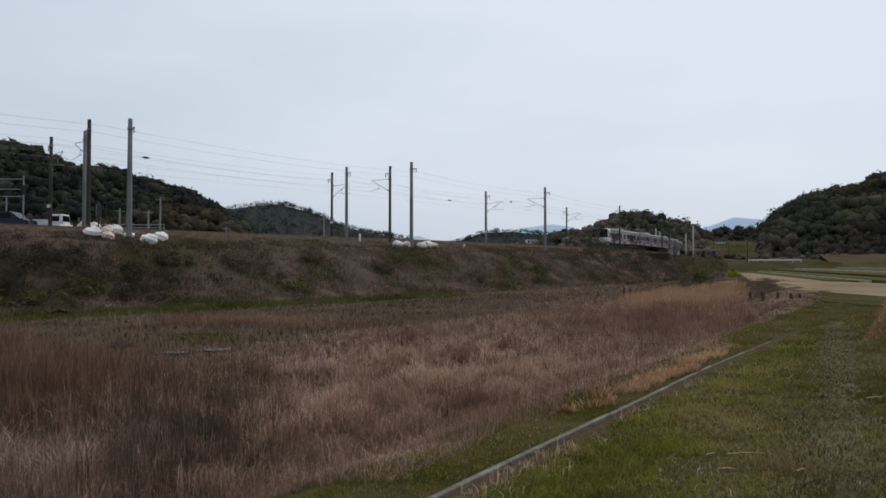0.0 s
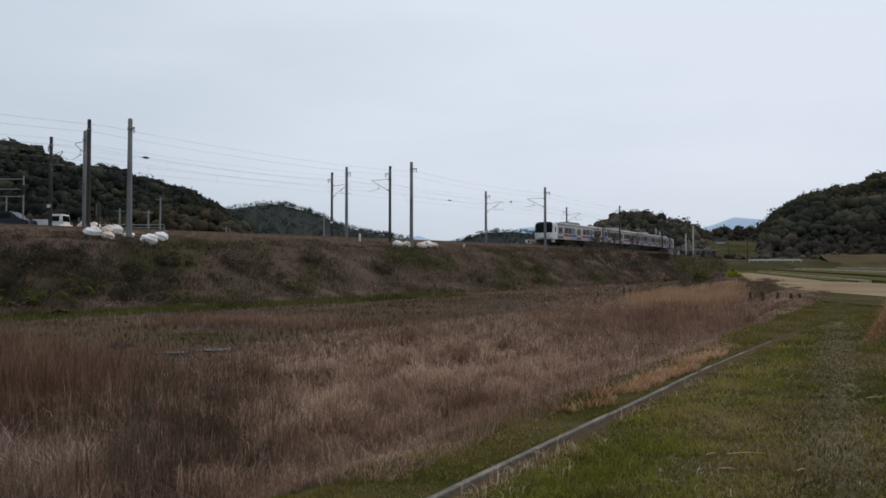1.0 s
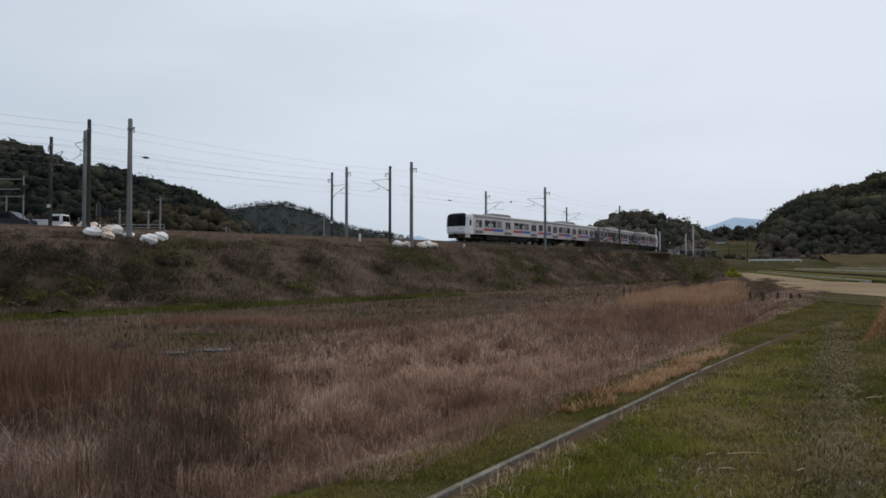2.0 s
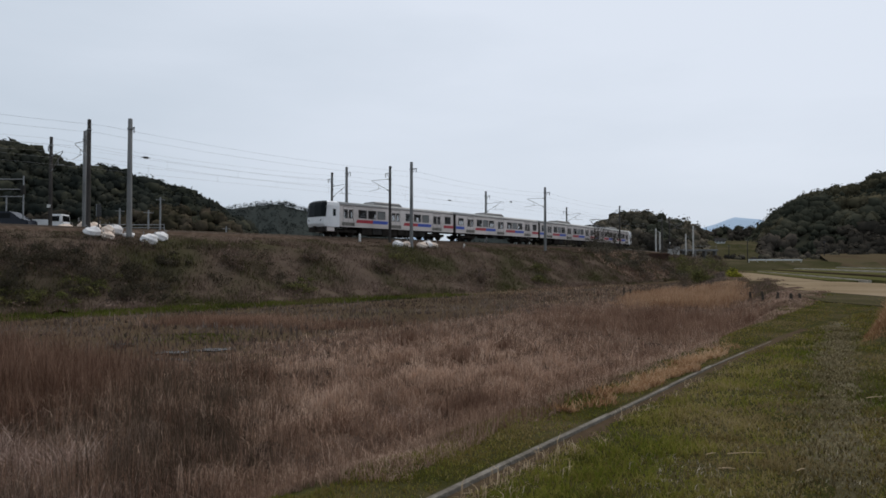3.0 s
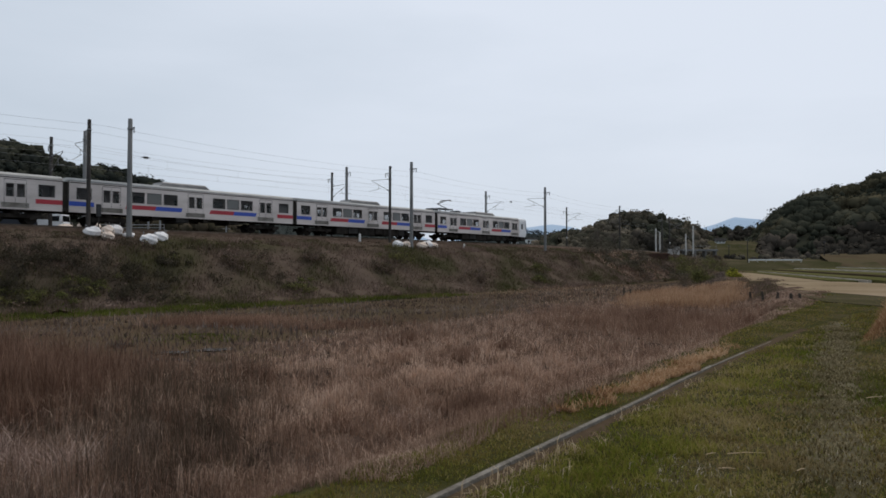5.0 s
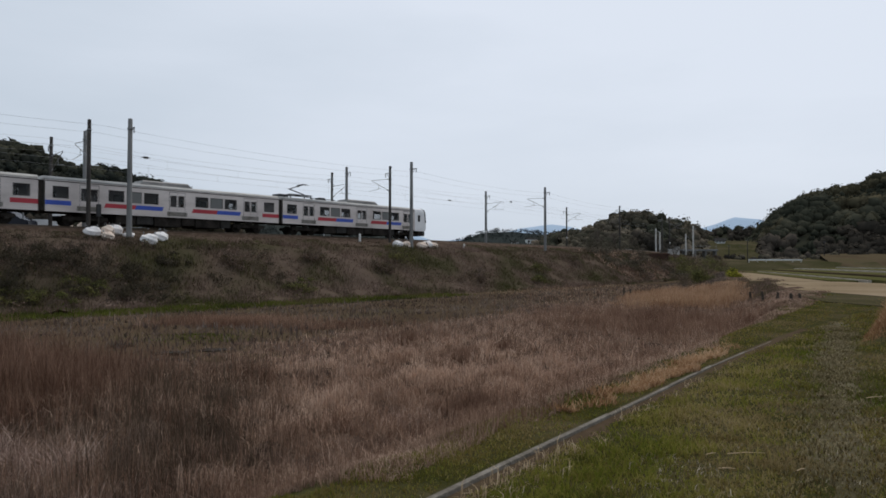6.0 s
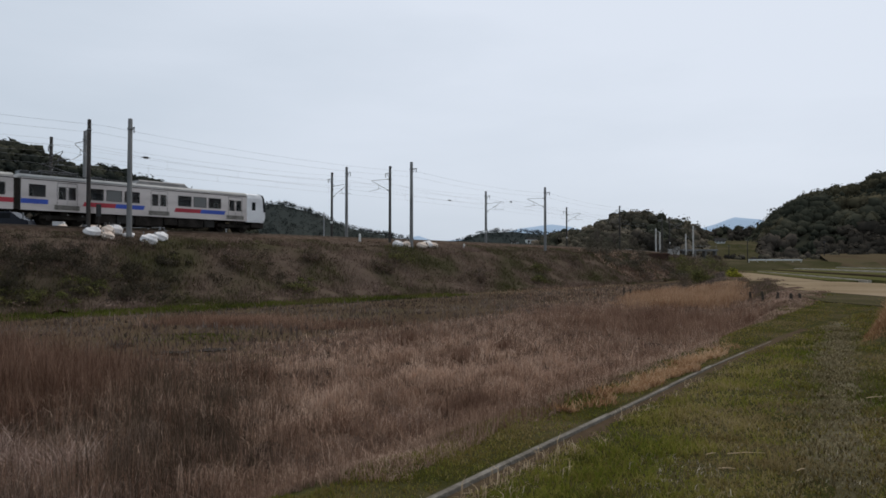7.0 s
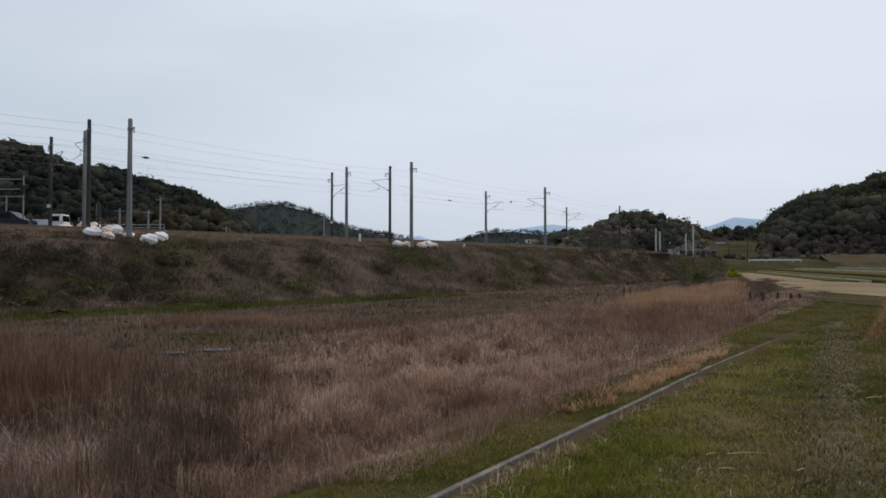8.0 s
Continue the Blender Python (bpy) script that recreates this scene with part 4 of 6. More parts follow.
# ---- masts and wires ----
def mast(kind, px, d, z0, z1, arm, lean=0.0):
    """A catenary mast; arm is +1 or -1 where its cantilever reaches along the line's normal, 0 for none."""
    x = (px - 784) / 1140 * d
    m = new("catenary_mast")
    bm = bmesh.new()
    h = z1 - z0
    if kind == "pale":
        lathe(bm, [(0.22, -1.5), (0.22, 0), (0.18, h)], 12)
        part("pole", bm, M["concrete"], m, "pale grey concrete pole", True)
    elif kind == "concrete":
        lathe(bm, [(0.20, -1.2), (0.20, 0), (0.155, h - 0.02), (0.14, h)], 16)
        part("pole", bm, M["mast_concrete"], m, "grey round concrete pole", True)
    else:
        lathe(bm, [(0.155, -1.2), (0.155, 0), (0.125, h - 0.02), (0.10, h)], 12)
        part("pole", bm, M["mast_dark"], m, "dark rusty steel pole", True)
    yaw = math.atan2(NRM.y, NRM.x)
    c, s = math.cos(yaw), math.sin(yaw)

    def q(o, z):
        return (c * o, s * o, z)
    bm = bmesh.new()
    zt = h - 0.75
    side = 1 if kind != "steel" else -1
    rod(bm, q(-0.3 * side, zt), q(0.78 * side, zt), 0.035)
    rod(bm, q(0.74 * side, zt + 0.04), q(0.70 * side, zt - 0.42), 0.045)
    rod(bm, q(0.12 * side, zt - 0.5), q(0.55 * side, zt), 0.025)
    part("crossarm", bm, M["steel"], m)
    bm = bmesh.new()
    lathe(bm, [(0.215, zt - 0.05), (0.215, zt + 0.05)] if kind != "steel" else [(0.17, zt - 0.05), (0.17, zt + 0.05)], 12)
    part("clamp", bm, M["steel"], m)
    if kind == "steel":
        for dz in (0.2, 1.5, 2.1):
            bm = bmesh.new()
            rod(bm, q(0.1, h - dz), q(0.32, h - dz + 0.05), 0.05, 0.03)
            part("insulator", bm, M["mast_dark"], m)
    if arm:
        zr = RAIL - z0
        bm = bmesh.new()
        reach = 3.0 * arm
        rod(bm, q(0, zr + 5.0), q(reach, zr + 6.35), 0.03)
        rod(bm, q(0, zr + 6.3), q(reach, zr + 6.4), 0.025)
        rod(bm, q(reach * 0.62, zr + 5.85), q(reach * 0.62, zr + 5.35), 0.02)
        rod(bm, q(reach * 0.5, zr + 5.4), q(reach * 1.15, zr + 5.22), 0.02)
        for z in (5.0, 6.3):
            rod(bm, q(0.1 * arm, zr + z), q(0.45 * arm, zr + z + (0.15 if z < 6 else 0.01)), 0.055)
        part("cantilever", bm, M["steel"], m)
    if arm == 1:
        bm = bmesh.new()
        box(bm, -0.14, 0.14, -0.26, -0.22, 2.9, 3.15, 0.01)
        part("plate", bm, M["marker"], m, "small white plate")
    m.matrix_basis = pose(x, d, z0, lean)
    tagged(m, "grey concrete catenary mast beside the railway" if kind != "steel" else "dark steel catenary mast beside the railway", "railway mast", "masts of the line")
    return m


def build_masts():
    mast("concrete", 228, 48.0, 3.5, 12.4, 0)
    mast("concrete", 728, 68.2, 3.2, 12.35, 0)
    mast("concrete", 965, 89.5, 3.4, 12.2, -1)
    mast("steel", 155.3, 47.3, 3.9, 12.2, -1)
    mast("steel", 690, 69.4, 3.9, 12.1, -1)
    mast("concrete", 148.5, 56.3, 3.4, 13.2, 0)
    mast("steel", 88, 54.6, 3.4, 12.35, 1)
    mast("steel", 587, 76.1, 3.4, 12.35, 1)
    mast("concrete", 613, 77.0, 3.4, 13.15, 0)
    mast("concrete", 860, 98.0, 3.4, 12.6, 1)
    mast("steel", 1003, 120, 3.4, 12.1, 1)
    mast("steel", 1097, 117, 3.4, 12.1, 0)
    mast("steel", 1172, 142, 3.4, 12.0, 0)
    mast("steel", 1185, 150, 3.4, 12.5, 1)
    mast("pale", 1161, 165, 3.0, 10.6, 0)
    mast("pale", 1168, 165, 3.0, 9.6, 0)
    mast("pale", 1214, 175, 3.0, 9.7, 0)
    mast("pale", 1227, 170, 3.0, 11.6, 0)


def wire(name, off, z, stops, sag, r=0.0065, label="thin overhead wire"):
    cu = bpy.data.curves.new(name, "CURVE")
    cu.dimensions = "3D"
    cu.bevel_depth = r
    cu.bevel_resolution = 0
    pts = []
    for a, b in zip(stops, stops[1:]):
        n = 8
        for i in range(n):
            t = i / n
            s = a + (b - a) * t
            pts.append((*line(s, off), z - sag * 4 * t * (1 - t)))
    pts.append((*line(stops[-1], off), z))
    sp = cu.splines.new("POLY")
    sp.points.add(len(pts) - 1)
    for p, v in zip(sp.points, pts):
        p.co = (*v, 1)
    cu.materials.append(M["wire"])
    tagged(new(name, cu), label, "wire", "overhead wires", "structure")


def build_wires():
    stops = [-110, -75, -38, 0, 33, 60, 92, 120, 150, 190, 240]
    for off in (0.0, -3.8):
        wire("messenger_wire", off, RAIL + 6.25, stops, 0.55)
        wire("contact_wire", off, RAIL + 5.15, stops, 0.05)
    for off, z in ((4.2, 11.65), (3.5, 11.2), (-7.3, 11.7), (-6.6, 12.1)):
        wire("feeder_wire", off, z, stops, 0.45)
    for s, off, z in ((4.8, 0.0, RAIL + 5.97), (56.5, 0.0, RAIL + 6.0), (47, -3.8, RAIL + 5.75)):
        m = new("wire_insulator")
        bm = bmesh.new()
        bmesh.ops.create_cone(bm, cap_ends=True, segments=10, radius1=0.09, radius2=0.09, depth=0.34, matrix=pose(0, 0, 0, 0, 90, 0))
        part("body", bm, M["mast_dark"], m)
        for q in (-1, 1):
            bm = bmesh.new()
            rod(bm, (q * 0.17, 0, 0), (q * 0.42, 0, 0), 0.06, 0.015)
            part("end_cap", bm, M["steel"], m)
        x, y = line(s, off)
        m.matrix_basis = pose(x, y, z, 0, 0, heading(s))
        tagged(m, "dark insulator strung in the overhead wire", "insulator", "insulators of the wires")
    # droppers between messenger and contact wire
    for off in (0.0, -3.8):
        for a, b in zip(stops[1:8], stops[2:8]):
            for i in (1, 2, 3, 4):
                t = i / 5
                s = a + (b - a) * t
                bm = bmesh.new()
                x, y = line(s, off)
                rod(bm, (x, y, RAIL + 5.15 - 0.2 * t * (1 - t)), (x, y, RAIL + 6.25 - 2.2 * t * (1 - t)), 0.007, seg=4)
                tagged(part("dropper", bm, M["wire"]), "thin wire dropper of the catenary", "wire", "droppers", "structure")


# ---- vegetation ----
def field_points(r, n, near, far, lo, hi):
    """Valley floor points fitted to the camera's view: thicker near it, mostly within lo..hi."""
    rr = near * np.exp(r.rand(n) * math.log(far / near))
    an = np.where(r.rand(n) < 0.88, radians(lo) + r.rand(n) * radians(hi - lo), r.rand(n) * 6.2832)
    return rr * np.sin(an), rr * np.cos(an), rr


def wet_field(x, y):
    a, b = to_path(x, y)
    s, off = to_line(x, y)
    edge = -0.5 + 0.12 * waves(x, y, 2.2, 9) + 0.05 * smooth(a, 1.5, 6) - 1.1 * smooth(a, 8.5, 15)
    return a, b, off, (b < edge) & (off > 14.6) & (s < 95) & (x - 0.475 * y < (0.6 + 0.6 * waves(x, y, 3, 10)) + 40 * (1 - smooth(a, 16, 19)))


def tussock(x, y):
    """Height of the matted reed thatch over the soil."""
    a, b, off, ok = wet_field(x, y)
    low = (1 - smooth(off, 32.5, 37)) * (1 - 0.7 * smooth(x, 2, 10))
    m = smooth(-b, 1.0, 3.2) * (1 - 0.95 * low) * (1 - 0.7 * np.exp(-(((x + 7.6) / 4.3) ** 2 + ((y - 20) / 5.2) ** 2))) * (1 - 0.6 * smooth(ground_z(x, y), -1.0, -0.4))
    return m, m * (0.16 + 0.11 * waves(x, y, 1.9, 85) + 0.10 * waves(x, y, 0.8, 86) + 0.07 * waves(x, y, 0.42, 87)).clip(0.0, 0.5)


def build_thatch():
    """Matted sheet added under the reeds, coloured dark for the gaps between tufts."""
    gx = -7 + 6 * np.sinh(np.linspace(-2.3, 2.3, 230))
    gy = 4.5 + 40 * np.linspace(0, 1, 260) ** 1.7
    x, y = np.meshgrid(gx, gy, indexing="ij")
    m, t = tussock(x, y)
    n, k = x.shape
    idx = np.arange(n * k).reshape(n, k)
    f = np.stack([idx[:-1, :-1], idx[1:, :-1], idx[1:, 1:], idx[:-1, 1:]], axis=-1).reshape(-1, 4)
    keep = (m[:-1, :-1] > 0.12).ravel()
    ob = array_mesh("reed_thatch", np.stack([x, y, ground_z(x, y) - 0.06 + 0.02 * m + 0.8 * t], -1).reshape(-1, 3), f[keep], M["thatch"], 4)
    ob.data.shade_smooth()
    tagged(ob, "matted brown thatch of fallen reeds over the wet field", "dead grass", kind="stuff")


def build_reeds():
    r = np.random.RandomState(3)
    # lodged dead grass: a pale tangle over the whole field
    x, y, rr = field_points(r, 355000, 4.6, 80, -48, 42)
    # the stretch beside and behind the standpoint
    ring, turn = 3 + 22 * r.rand(40000) ** 0.8, 3.1 + 2.6 * r.rand(40000)
    x, y, rr = np.r_[x, ring * np.sin(turn)], np.r_[y, ring * np.cos(turn)], np.r_[rr, ring + 4]
    a, b, off, ok = wet_field(x, y)
    low = (1 - smooth(off, 32.5, 37)) * (1 - 0.7 * smooth(x, 2, 10))
    hollow = smooth(waves(x, y, 1.7, 33) + 0.7 * waves(x, y, 0.8, 34), 0.55, 1.1)
    pool = np.exp(-(((x + 7.6) / 4.3) ** 2 + ((y - 20) / 5.2) ** 2))
    hollow = hollow * smooth(np.hypot(x + 1.5, y - 7), 2.0, 4.0)
    stems = np.exp(-(((x + 3.4) / 0.8) ** 2 + ((y - 7.6) / 1.6) ** 2))
    murk = np.maximum(np.exp(-(((x + 3.3) / 0.9) ** 2 + ((y - 8.2) / 2.4) ** 2)), np.exp(-(((x + 4.6) / 1.1) ** 2 + ((y - 12.5) / 3.0) ** 2)))
    m, t = tussock(x, y)
    clump = 0.22 + 0.78 * smooth(t / (m + 0.01), 0.06, 0.24) * (m > 0.2) + 0.6 * (m <= 0.2)
    k = ok & (r.rand(len(x)) < clump * (1 - 0.4 * stems) * (1 - 0.45 * murk) * (1 - 0.7 * np.exp(-(((x + 4.5) / 3.4) ** 2 + ((y - 19) / 5.0) ** 2))) * (1 - 0.85 * hollow) * (1 - 0.93 * low) * (1 - 0.75 * pool))
    x, y, rr, b, low = x[k], y[k], rr[k], b[k], low[k]
    n = len(x)
    h = (0.17 + 0.07 * waves(x, y, 2.6, 12) + 0.15 * r.rand(n)).clip(0.08, 0.5) * (1 - 0.72 * low) * (1 - 0.5 * np.exp(-(((x + 8.4) / 3.4) ** 2 + ((y - 19) / 4.5) ** 2)))
    h *= (0.3 + 0.7 * smooth(-b, 0.6, 3.2)) * (1 - 0.6 * smooth(ground_z(x, y), -1.0, -0.4) * smooth(y, 18, 26))
    m, t = tussock(x, y)
    z = ground_z(x, y) + t * (0.75 + 0.25 * r.rand(n)) + 0.10 * r.rand(n) ** 2 * m
    lean = (0.55 + 0.42 * r.rand(n) + 0.22 * waves(x, y, 1.8, 38)).clip(0.12, 0.97)
    near = (x < -2.75 - 0.25 * (y - 7) + 0.35 * waves(x, y, 1.2, 39)) & (y < 11)
    w = (0.0035 + 0.00058 * rr * (0.6 + 0.8 * r.rand(n))) * np.where(near, 0.7, 1.0)
    flow = 4.5 * waves(x, y, 2.0, 36) + 3.5 * waves(x, y, 0.7, 37)
    for pick, material, label in ((~near, M["reed_pale"], "tangled pale dead grass lodged in the wet field"), (near, M["weed"], "tangle of thin brown weeds in the wet field")):
        tagged(blades("dead_grass", x[pick], y[pick], z[pick], h[pick], w[pick], lean[pick], material, 4, 0.8, flow[pick]), label, "dead grass", kind="stuff")
    # a lighter sweep of lodged grass in the middle of the field
    n = 44000
    x, y = 1.1 + 2.8 * r.normal(size=n), 13.6 + 3.8 * r.normal(size=n)
    a, b, off, ok = wet_field(x, y)
    k = ok & (b < -0.8) & (y > 6.5) & (r.rand(n) < 0.55 + 0.5 * waves(x, y, 1.1, 51))
    x, y, b = x[k], y[k], b[k]
    n = len(x)
    z = ground_z(x, y) + tussock(x, y)[1] + 0.08 * r.rand(n) * smooth(-b, 0.8, 3.0)
    tagged(blades("lodged_grass", x, y, z, (0.14 + 0.2 * r.rand(n)) * (0.5 + 0.5 * smooth(-b, 0.8, 3.0)), 0.004 + 0.0005 * y * (0.5 + r.rand(n)), (0.5 + 0.47 * r.rand(n)), M["lodged"], 52, 0.9), "light pinkish brown lodged grass in the wet field", "dead grass", kind="stuff")
    # upright reddish stems, in drifts
    x, y, rr = field_points(r, 170000, 4.6, 75, -48, 42)
    a, b, off, ok = wet_field(x, y)
    low = (1 - smooth(off, 32.5, 37.5)) * (1 - 0.25 * smooth(x, 2, 10))
    drift = smooth(waves(x, y, 4.5, 14) + 0.6 * waves(x, y, 1.4, 15), -0.5, 0.9)
    pool = np.exp(-(((x + 7.6) / 4.3) ** 2 + ((y - 20) / 5.2) ** 2))
    k = ok & (r.rand(len(x)) < (0.07 + 0.42 * drift) * (1 - 0.6 * np.exp(-(((x - 1.4) / 4.0) ** 2 + ((y - 15.5) / 6.0) ** 2))) * (1 - 0.94 * low) * (1 - 0.93 * pool))
    x, y, rr, a, b = x[k], y[k], rr[k], a[k], b[k]
    n = len(x)
    h = (0.36 + 0.30 * r.rand(n) + 0.16 * waves(x, y, 2.2, 16)).clip(0.16, 0.95) * (1 - 0.65 * smooth(ground_z(x, y), -1.0, -0.4) * smooth(y, 18, 26)) * (0.35 + 0.65 * smooth(-b, 0.6, 3.2))
    w = 0.0035 + 0.0006 * rr * (0.5 + 0.8 * r.rand(n))
    tagged(blades("reed_bed", x, y, ground_z(x, y), h, w, np.abs(r.normal(0, 0.36, n)).clip(0, 0.92), M["reed"], 5, 0.4), "upright dry reddish brown reeds in the wet field", "reeds", kind="stuff")
    # flattened litter of the wet strip below the embankment
    n = 56000
    s = -25 + 165 * r.rand(n) ** 1.2
    off = 18.6 + 20 * r.rand(n)
    e = BEND * np.maximum(s - BEND_FROM, 0) ** 2
    x, y = P0.x + U.x * s + NRM.x * (off - e), P0.y + U.y * s + NRM.y * (off - e)
    k = (to_path(x, y)[1] < -2) & (x < 0.44 * y)
    x, y = x[k], y[k]
    n = len(x)
    h = (0.10 + 0.14 * r.rand(n)) * (1 + 0.9 * smooth(waves(x, y, 3.5, 81) + 0.5 * waves(x, y, 1.3, 82), 0.0, 1.2))
    tagged(blades("marsh_litter", x, y, ground_z(x, y), h, 0.02 + 0.03 * r.rand(n), (0.3 + 0.65 * r.rand(n)), M["marsh"], 83, 0.6, 5 * waves(x, y, 3, 84)), "flattened greyish purple litter in the wet strip", "dead grass", kind="stuff")
    # the tall dark stand on the open side of the field, thinning outwards
    n = 15000
    x, y = -9.6 + r.normal(0, 2.0, n), 12.6 + r.normal(0, 2.2, n)
    fade = np.exp(-(((x + 9.8) / 2.6) ** 2 + ((y - 12.6) / 3.2) ** 2))
    h = (0.5 + 1.25 * fade + 0.3 * waves(x, y, 1.6, 18)) * (0.45 + 0.7 * r.rand(n))
    tagged(blades("reed_stand", x, y, ground_z(x, y), h, 0.009 + 0.007 * r.rand(n), np.abs(r.normal(0, 0.3, n)).clip(0, 0.85), M["reed_dark"], 6, 0.4), "tall stand of dark reddish brown reeds", "reeds", kind="stuff")
    n = 4200
    q = r.rand(n)
    x, y = -2.8 - 2.7 * q + r.normal(0, 0.8, n), 6.6 + 7.6 * q + r.normal(0, 1.3, n)
    k = to_path(x, y)[1] < -2.0
    x, y = x[k], y[k]
    n = len(x)
    h = (0.55 + 0.4 * r.rand(n) + 0.18 * waves(x, y, 1.5, 19)) * (0.6 + 0.4 * smooth(-to_path(x, y)[1], 2.0, 3.5))
    tagged(blades("reed_stems", x, y, ground_z(x, y), h, 0.003 + 0.004 * r.rand(n), np.abs(r.normal(0, 0.28, n)).clip(0, 0.8), M["stem"], 16, 0.3), "thin dark brown weed stems", "reeds", kind="stuff")
    for cx, cy, rad, cnt, hh, seed in ((-4.75, 8.1, 0.36, 560, 0.82, 61), (-5.35, 8.0, 0.36, 560, 0.78, 62), (-3.75, 7.0, 0.4, 300, 0.5, 63), (-4.9, 7.2, 0.4, 480, 0.62, 64), (-5.9, 8.5, 0.4, 420, 0.78, 65), (-0.6, 10.6, 0.5, 500, 0.5, 66), (-2.0, 12.0, 0.5, 500, 0.5, 67)):
        r = np.random.RandomState(seed)
        x, y = cx + r.normal(0, rad * 0.5, cnt), cy + r.normal(0, rad * 0.5, cnt)
        h = hh * (0.6 + 0.5 * r.rand(cnt))
        flow = np.arctan2(y - cy, x - cx) + r.normal(0, 1.3, cnt)
        tagged(blades("grass_tuft", x, y, ground_z(x, y), h * 0.85, 0.006 + 0.006 * r.rand(cnt), (0.3 + 0.65 * r.rand(cnt)).clip(0, 0.96), M["plume"], seed, 1.0, flow), "bleached tuft of dead pampas grass", "grass tuft", kind="stuff")
    for cx, cy, rad, cnt, hh, seed in ((-1.6, 11.2, 0.5, 520, 0.5, 71), (-0.5, 13.0, 0.6, 620, 0.5, 72), (0.3, 13.8, 0.6, 620, 0.55, 73), (1.5, 14.6, 0.6, 620, 0.5, 74), (0.9, 10.4, 0.4, 420, 0.42, 75), (-2.4, 9.6, 0.4, 420, 0.42, 76), (2.6, 12.6, 0.5, 420, 0.42, 77), (-1.1, 16.5, 0.7, 520, 0.55, 78)):
        r = np.random.RandomState(seed)
        x, y = cx + r.normal(0, rad * 0.5, cnt), cy + r.normal(0, rad * 0.5, cnt)
        flow = np.arctan2(y - cy, x - cx) + r.normal(0, 0.9, cnt)
        tagged(blades("grass_tuft", x, y, ground_z(x, y) + tussock(x, y)[1], hh * (0.5 + 0.5 * r.rand(cnt)), 0.005 + 0.006 * r.rand(cnt), (0.35 + 0.6 * r.rand(cnt)).clip(0, 0.96), M["lodged"], seed, 1.2, flow), "curled pinkish tuft of dead grass", "grass tuft", kind="stuff")
    for cx, cy, rad, cnt, hh, seed in ((0.53, 11.3, 0.42, 420, 0.62, 301), (0.46, 17.0, 0.5, 420, 0.7, 302), (1.75, 18.0, 0.5, 380, 0.7, 303), (-1.6, 10.0, 0.3, 260, 0.55, 304), (3.6, 14.5, 0.5, 320, 0.6, 305), (-4.0, 14.0, 0.5, 320, 0.6, 306), (7.5, 23.0, 0.8, 420, 0.8, 307), (-1.2, 21.0, 0.7, 380, 0.7, 308)):
        r = np.random.RandomState(seed)
        x, y = cx + r.normal(0, rad * 0.5, cnt), cy + r.normal(0, rad * 0.5, cnt)
        h = hh * (0.6 + 0.5 * r.rand(cnt))
        tagged(blades("weed_clump", x, y, ground_z(x, y), h, 0.010 + 0.0006 * cy + 0 * x, np.abs(r.normal(0.1, 0.4, cnt)).clip(0, 0.95), M["reed_dark"], seed), "dark round clump of withered weeds", "weed clump", "weed clumps in the field")
    # the orange belt below the embankment
    r = np.random.RandomState(66)
    n = 26000
    y = 37 + 20 * r.rand(n)
    q = r.rand(n)
    x = y * (0.28 + 0.19 * q) + 0.6 * waves(y, y * 0.3, 5, 68)
    k = (to_line(x, y)[1] > 14.8) & (r.rand(n) < 0.35 + 0.65 * smooth(waves(x, y, 3.0, 65), -0.8, 0.6))
    x, y, q = x[k], y[k], q[k]
    n = len(x)
    h = (0.38 + 0.36 * smooth(q, 0.0, 0.4) * (1 - smooth(q, 0.8, 1.0))) * (0.55 + 0.65 * r.rand(n)) + 0.25 * waves(x, y, 3, 67) * r.rand(n)
    h = np.maximum(h, 0.15) * (1 - 0.5 * smooth(ground_z(x, y), -1.0, -0.4))
    tagged(blades("reed_belt", x, y, ground_z(x, y), h, 0.02 + 0.022 * r.rand(n), np.abs(r.normal(0, 0.3, n)).clip(0, 0.9), M["reed_orange"], 69, 0.3), "belt of tall pale orange reeds below the embankment", "reeds", kind="stuff")
    # dark purplish reeds before the orange belt
    n = 15000
    x, y = 9.3 + 2.4 * r.normal(size=n), 27.5 + 3.4 * r.normal(size=n)
    k = wet_field(x, y)[3] & (r.rand(n) < 0.6 + 0.5 * waves(x, y, 2.5, 88))
    x, y = x[k], y[k]
    n = len(x)
    h = (0.42 + 0.4 * r.rand(n) + 0.15 * waves(x, y, 2, 89)) * (1 - 0.6 * smooth(ground_z(x, y), -1.0, -0.4))
    tagged(blades("reed_drift", x, y, ground_z(x, y), h, 0.012 + 0.012 * r.rand(n), np.abs(r.normal(0, 0.35, n)).clip(0, 0.9), M["reed"], 90, 0.4), "drift of dark purplish brown reeds in the wet field", "reeds", kind="stuff")
    # rust-coloured weeds and a green patch in the wet strip
    for cx, cy, sx, sy, cnt, hh, m, seed, words, cat in ((-9.6, 29.5, 1.8, 0.9, 4200, 0.5, "reed", 91, "low rust-coloured weeds in the wet strip", "weeds"), (-4.6, 28.0, 1.6, 1.0, 1500, 0.36, "reed_dark", 92, "low dark withered weeds in the wet strip", "weeds"), (-8.9, 23.9, 1.1, 0.9, 1000, 0.11, "foot", 93, "patch of yellow-green grass in the wet strip", "grass")):
        x, y = cx + sx * r.normal(size=cnt), cy + sy * r.normal(size=cnt)
        tagged(blades("wet_grass" if m == "foot" else "wet_weeds", x, y, ground_z(x, y), hh * (0.5 + 0.6 * r.rand(cnt)), 0.014 + 0.014 * r.rand(cnt), np.abs(r.normal(0.2, 0.4, cnt)).clip(0, 0.95), M[m], seed, 0.6), words, cat, kind="stuff")
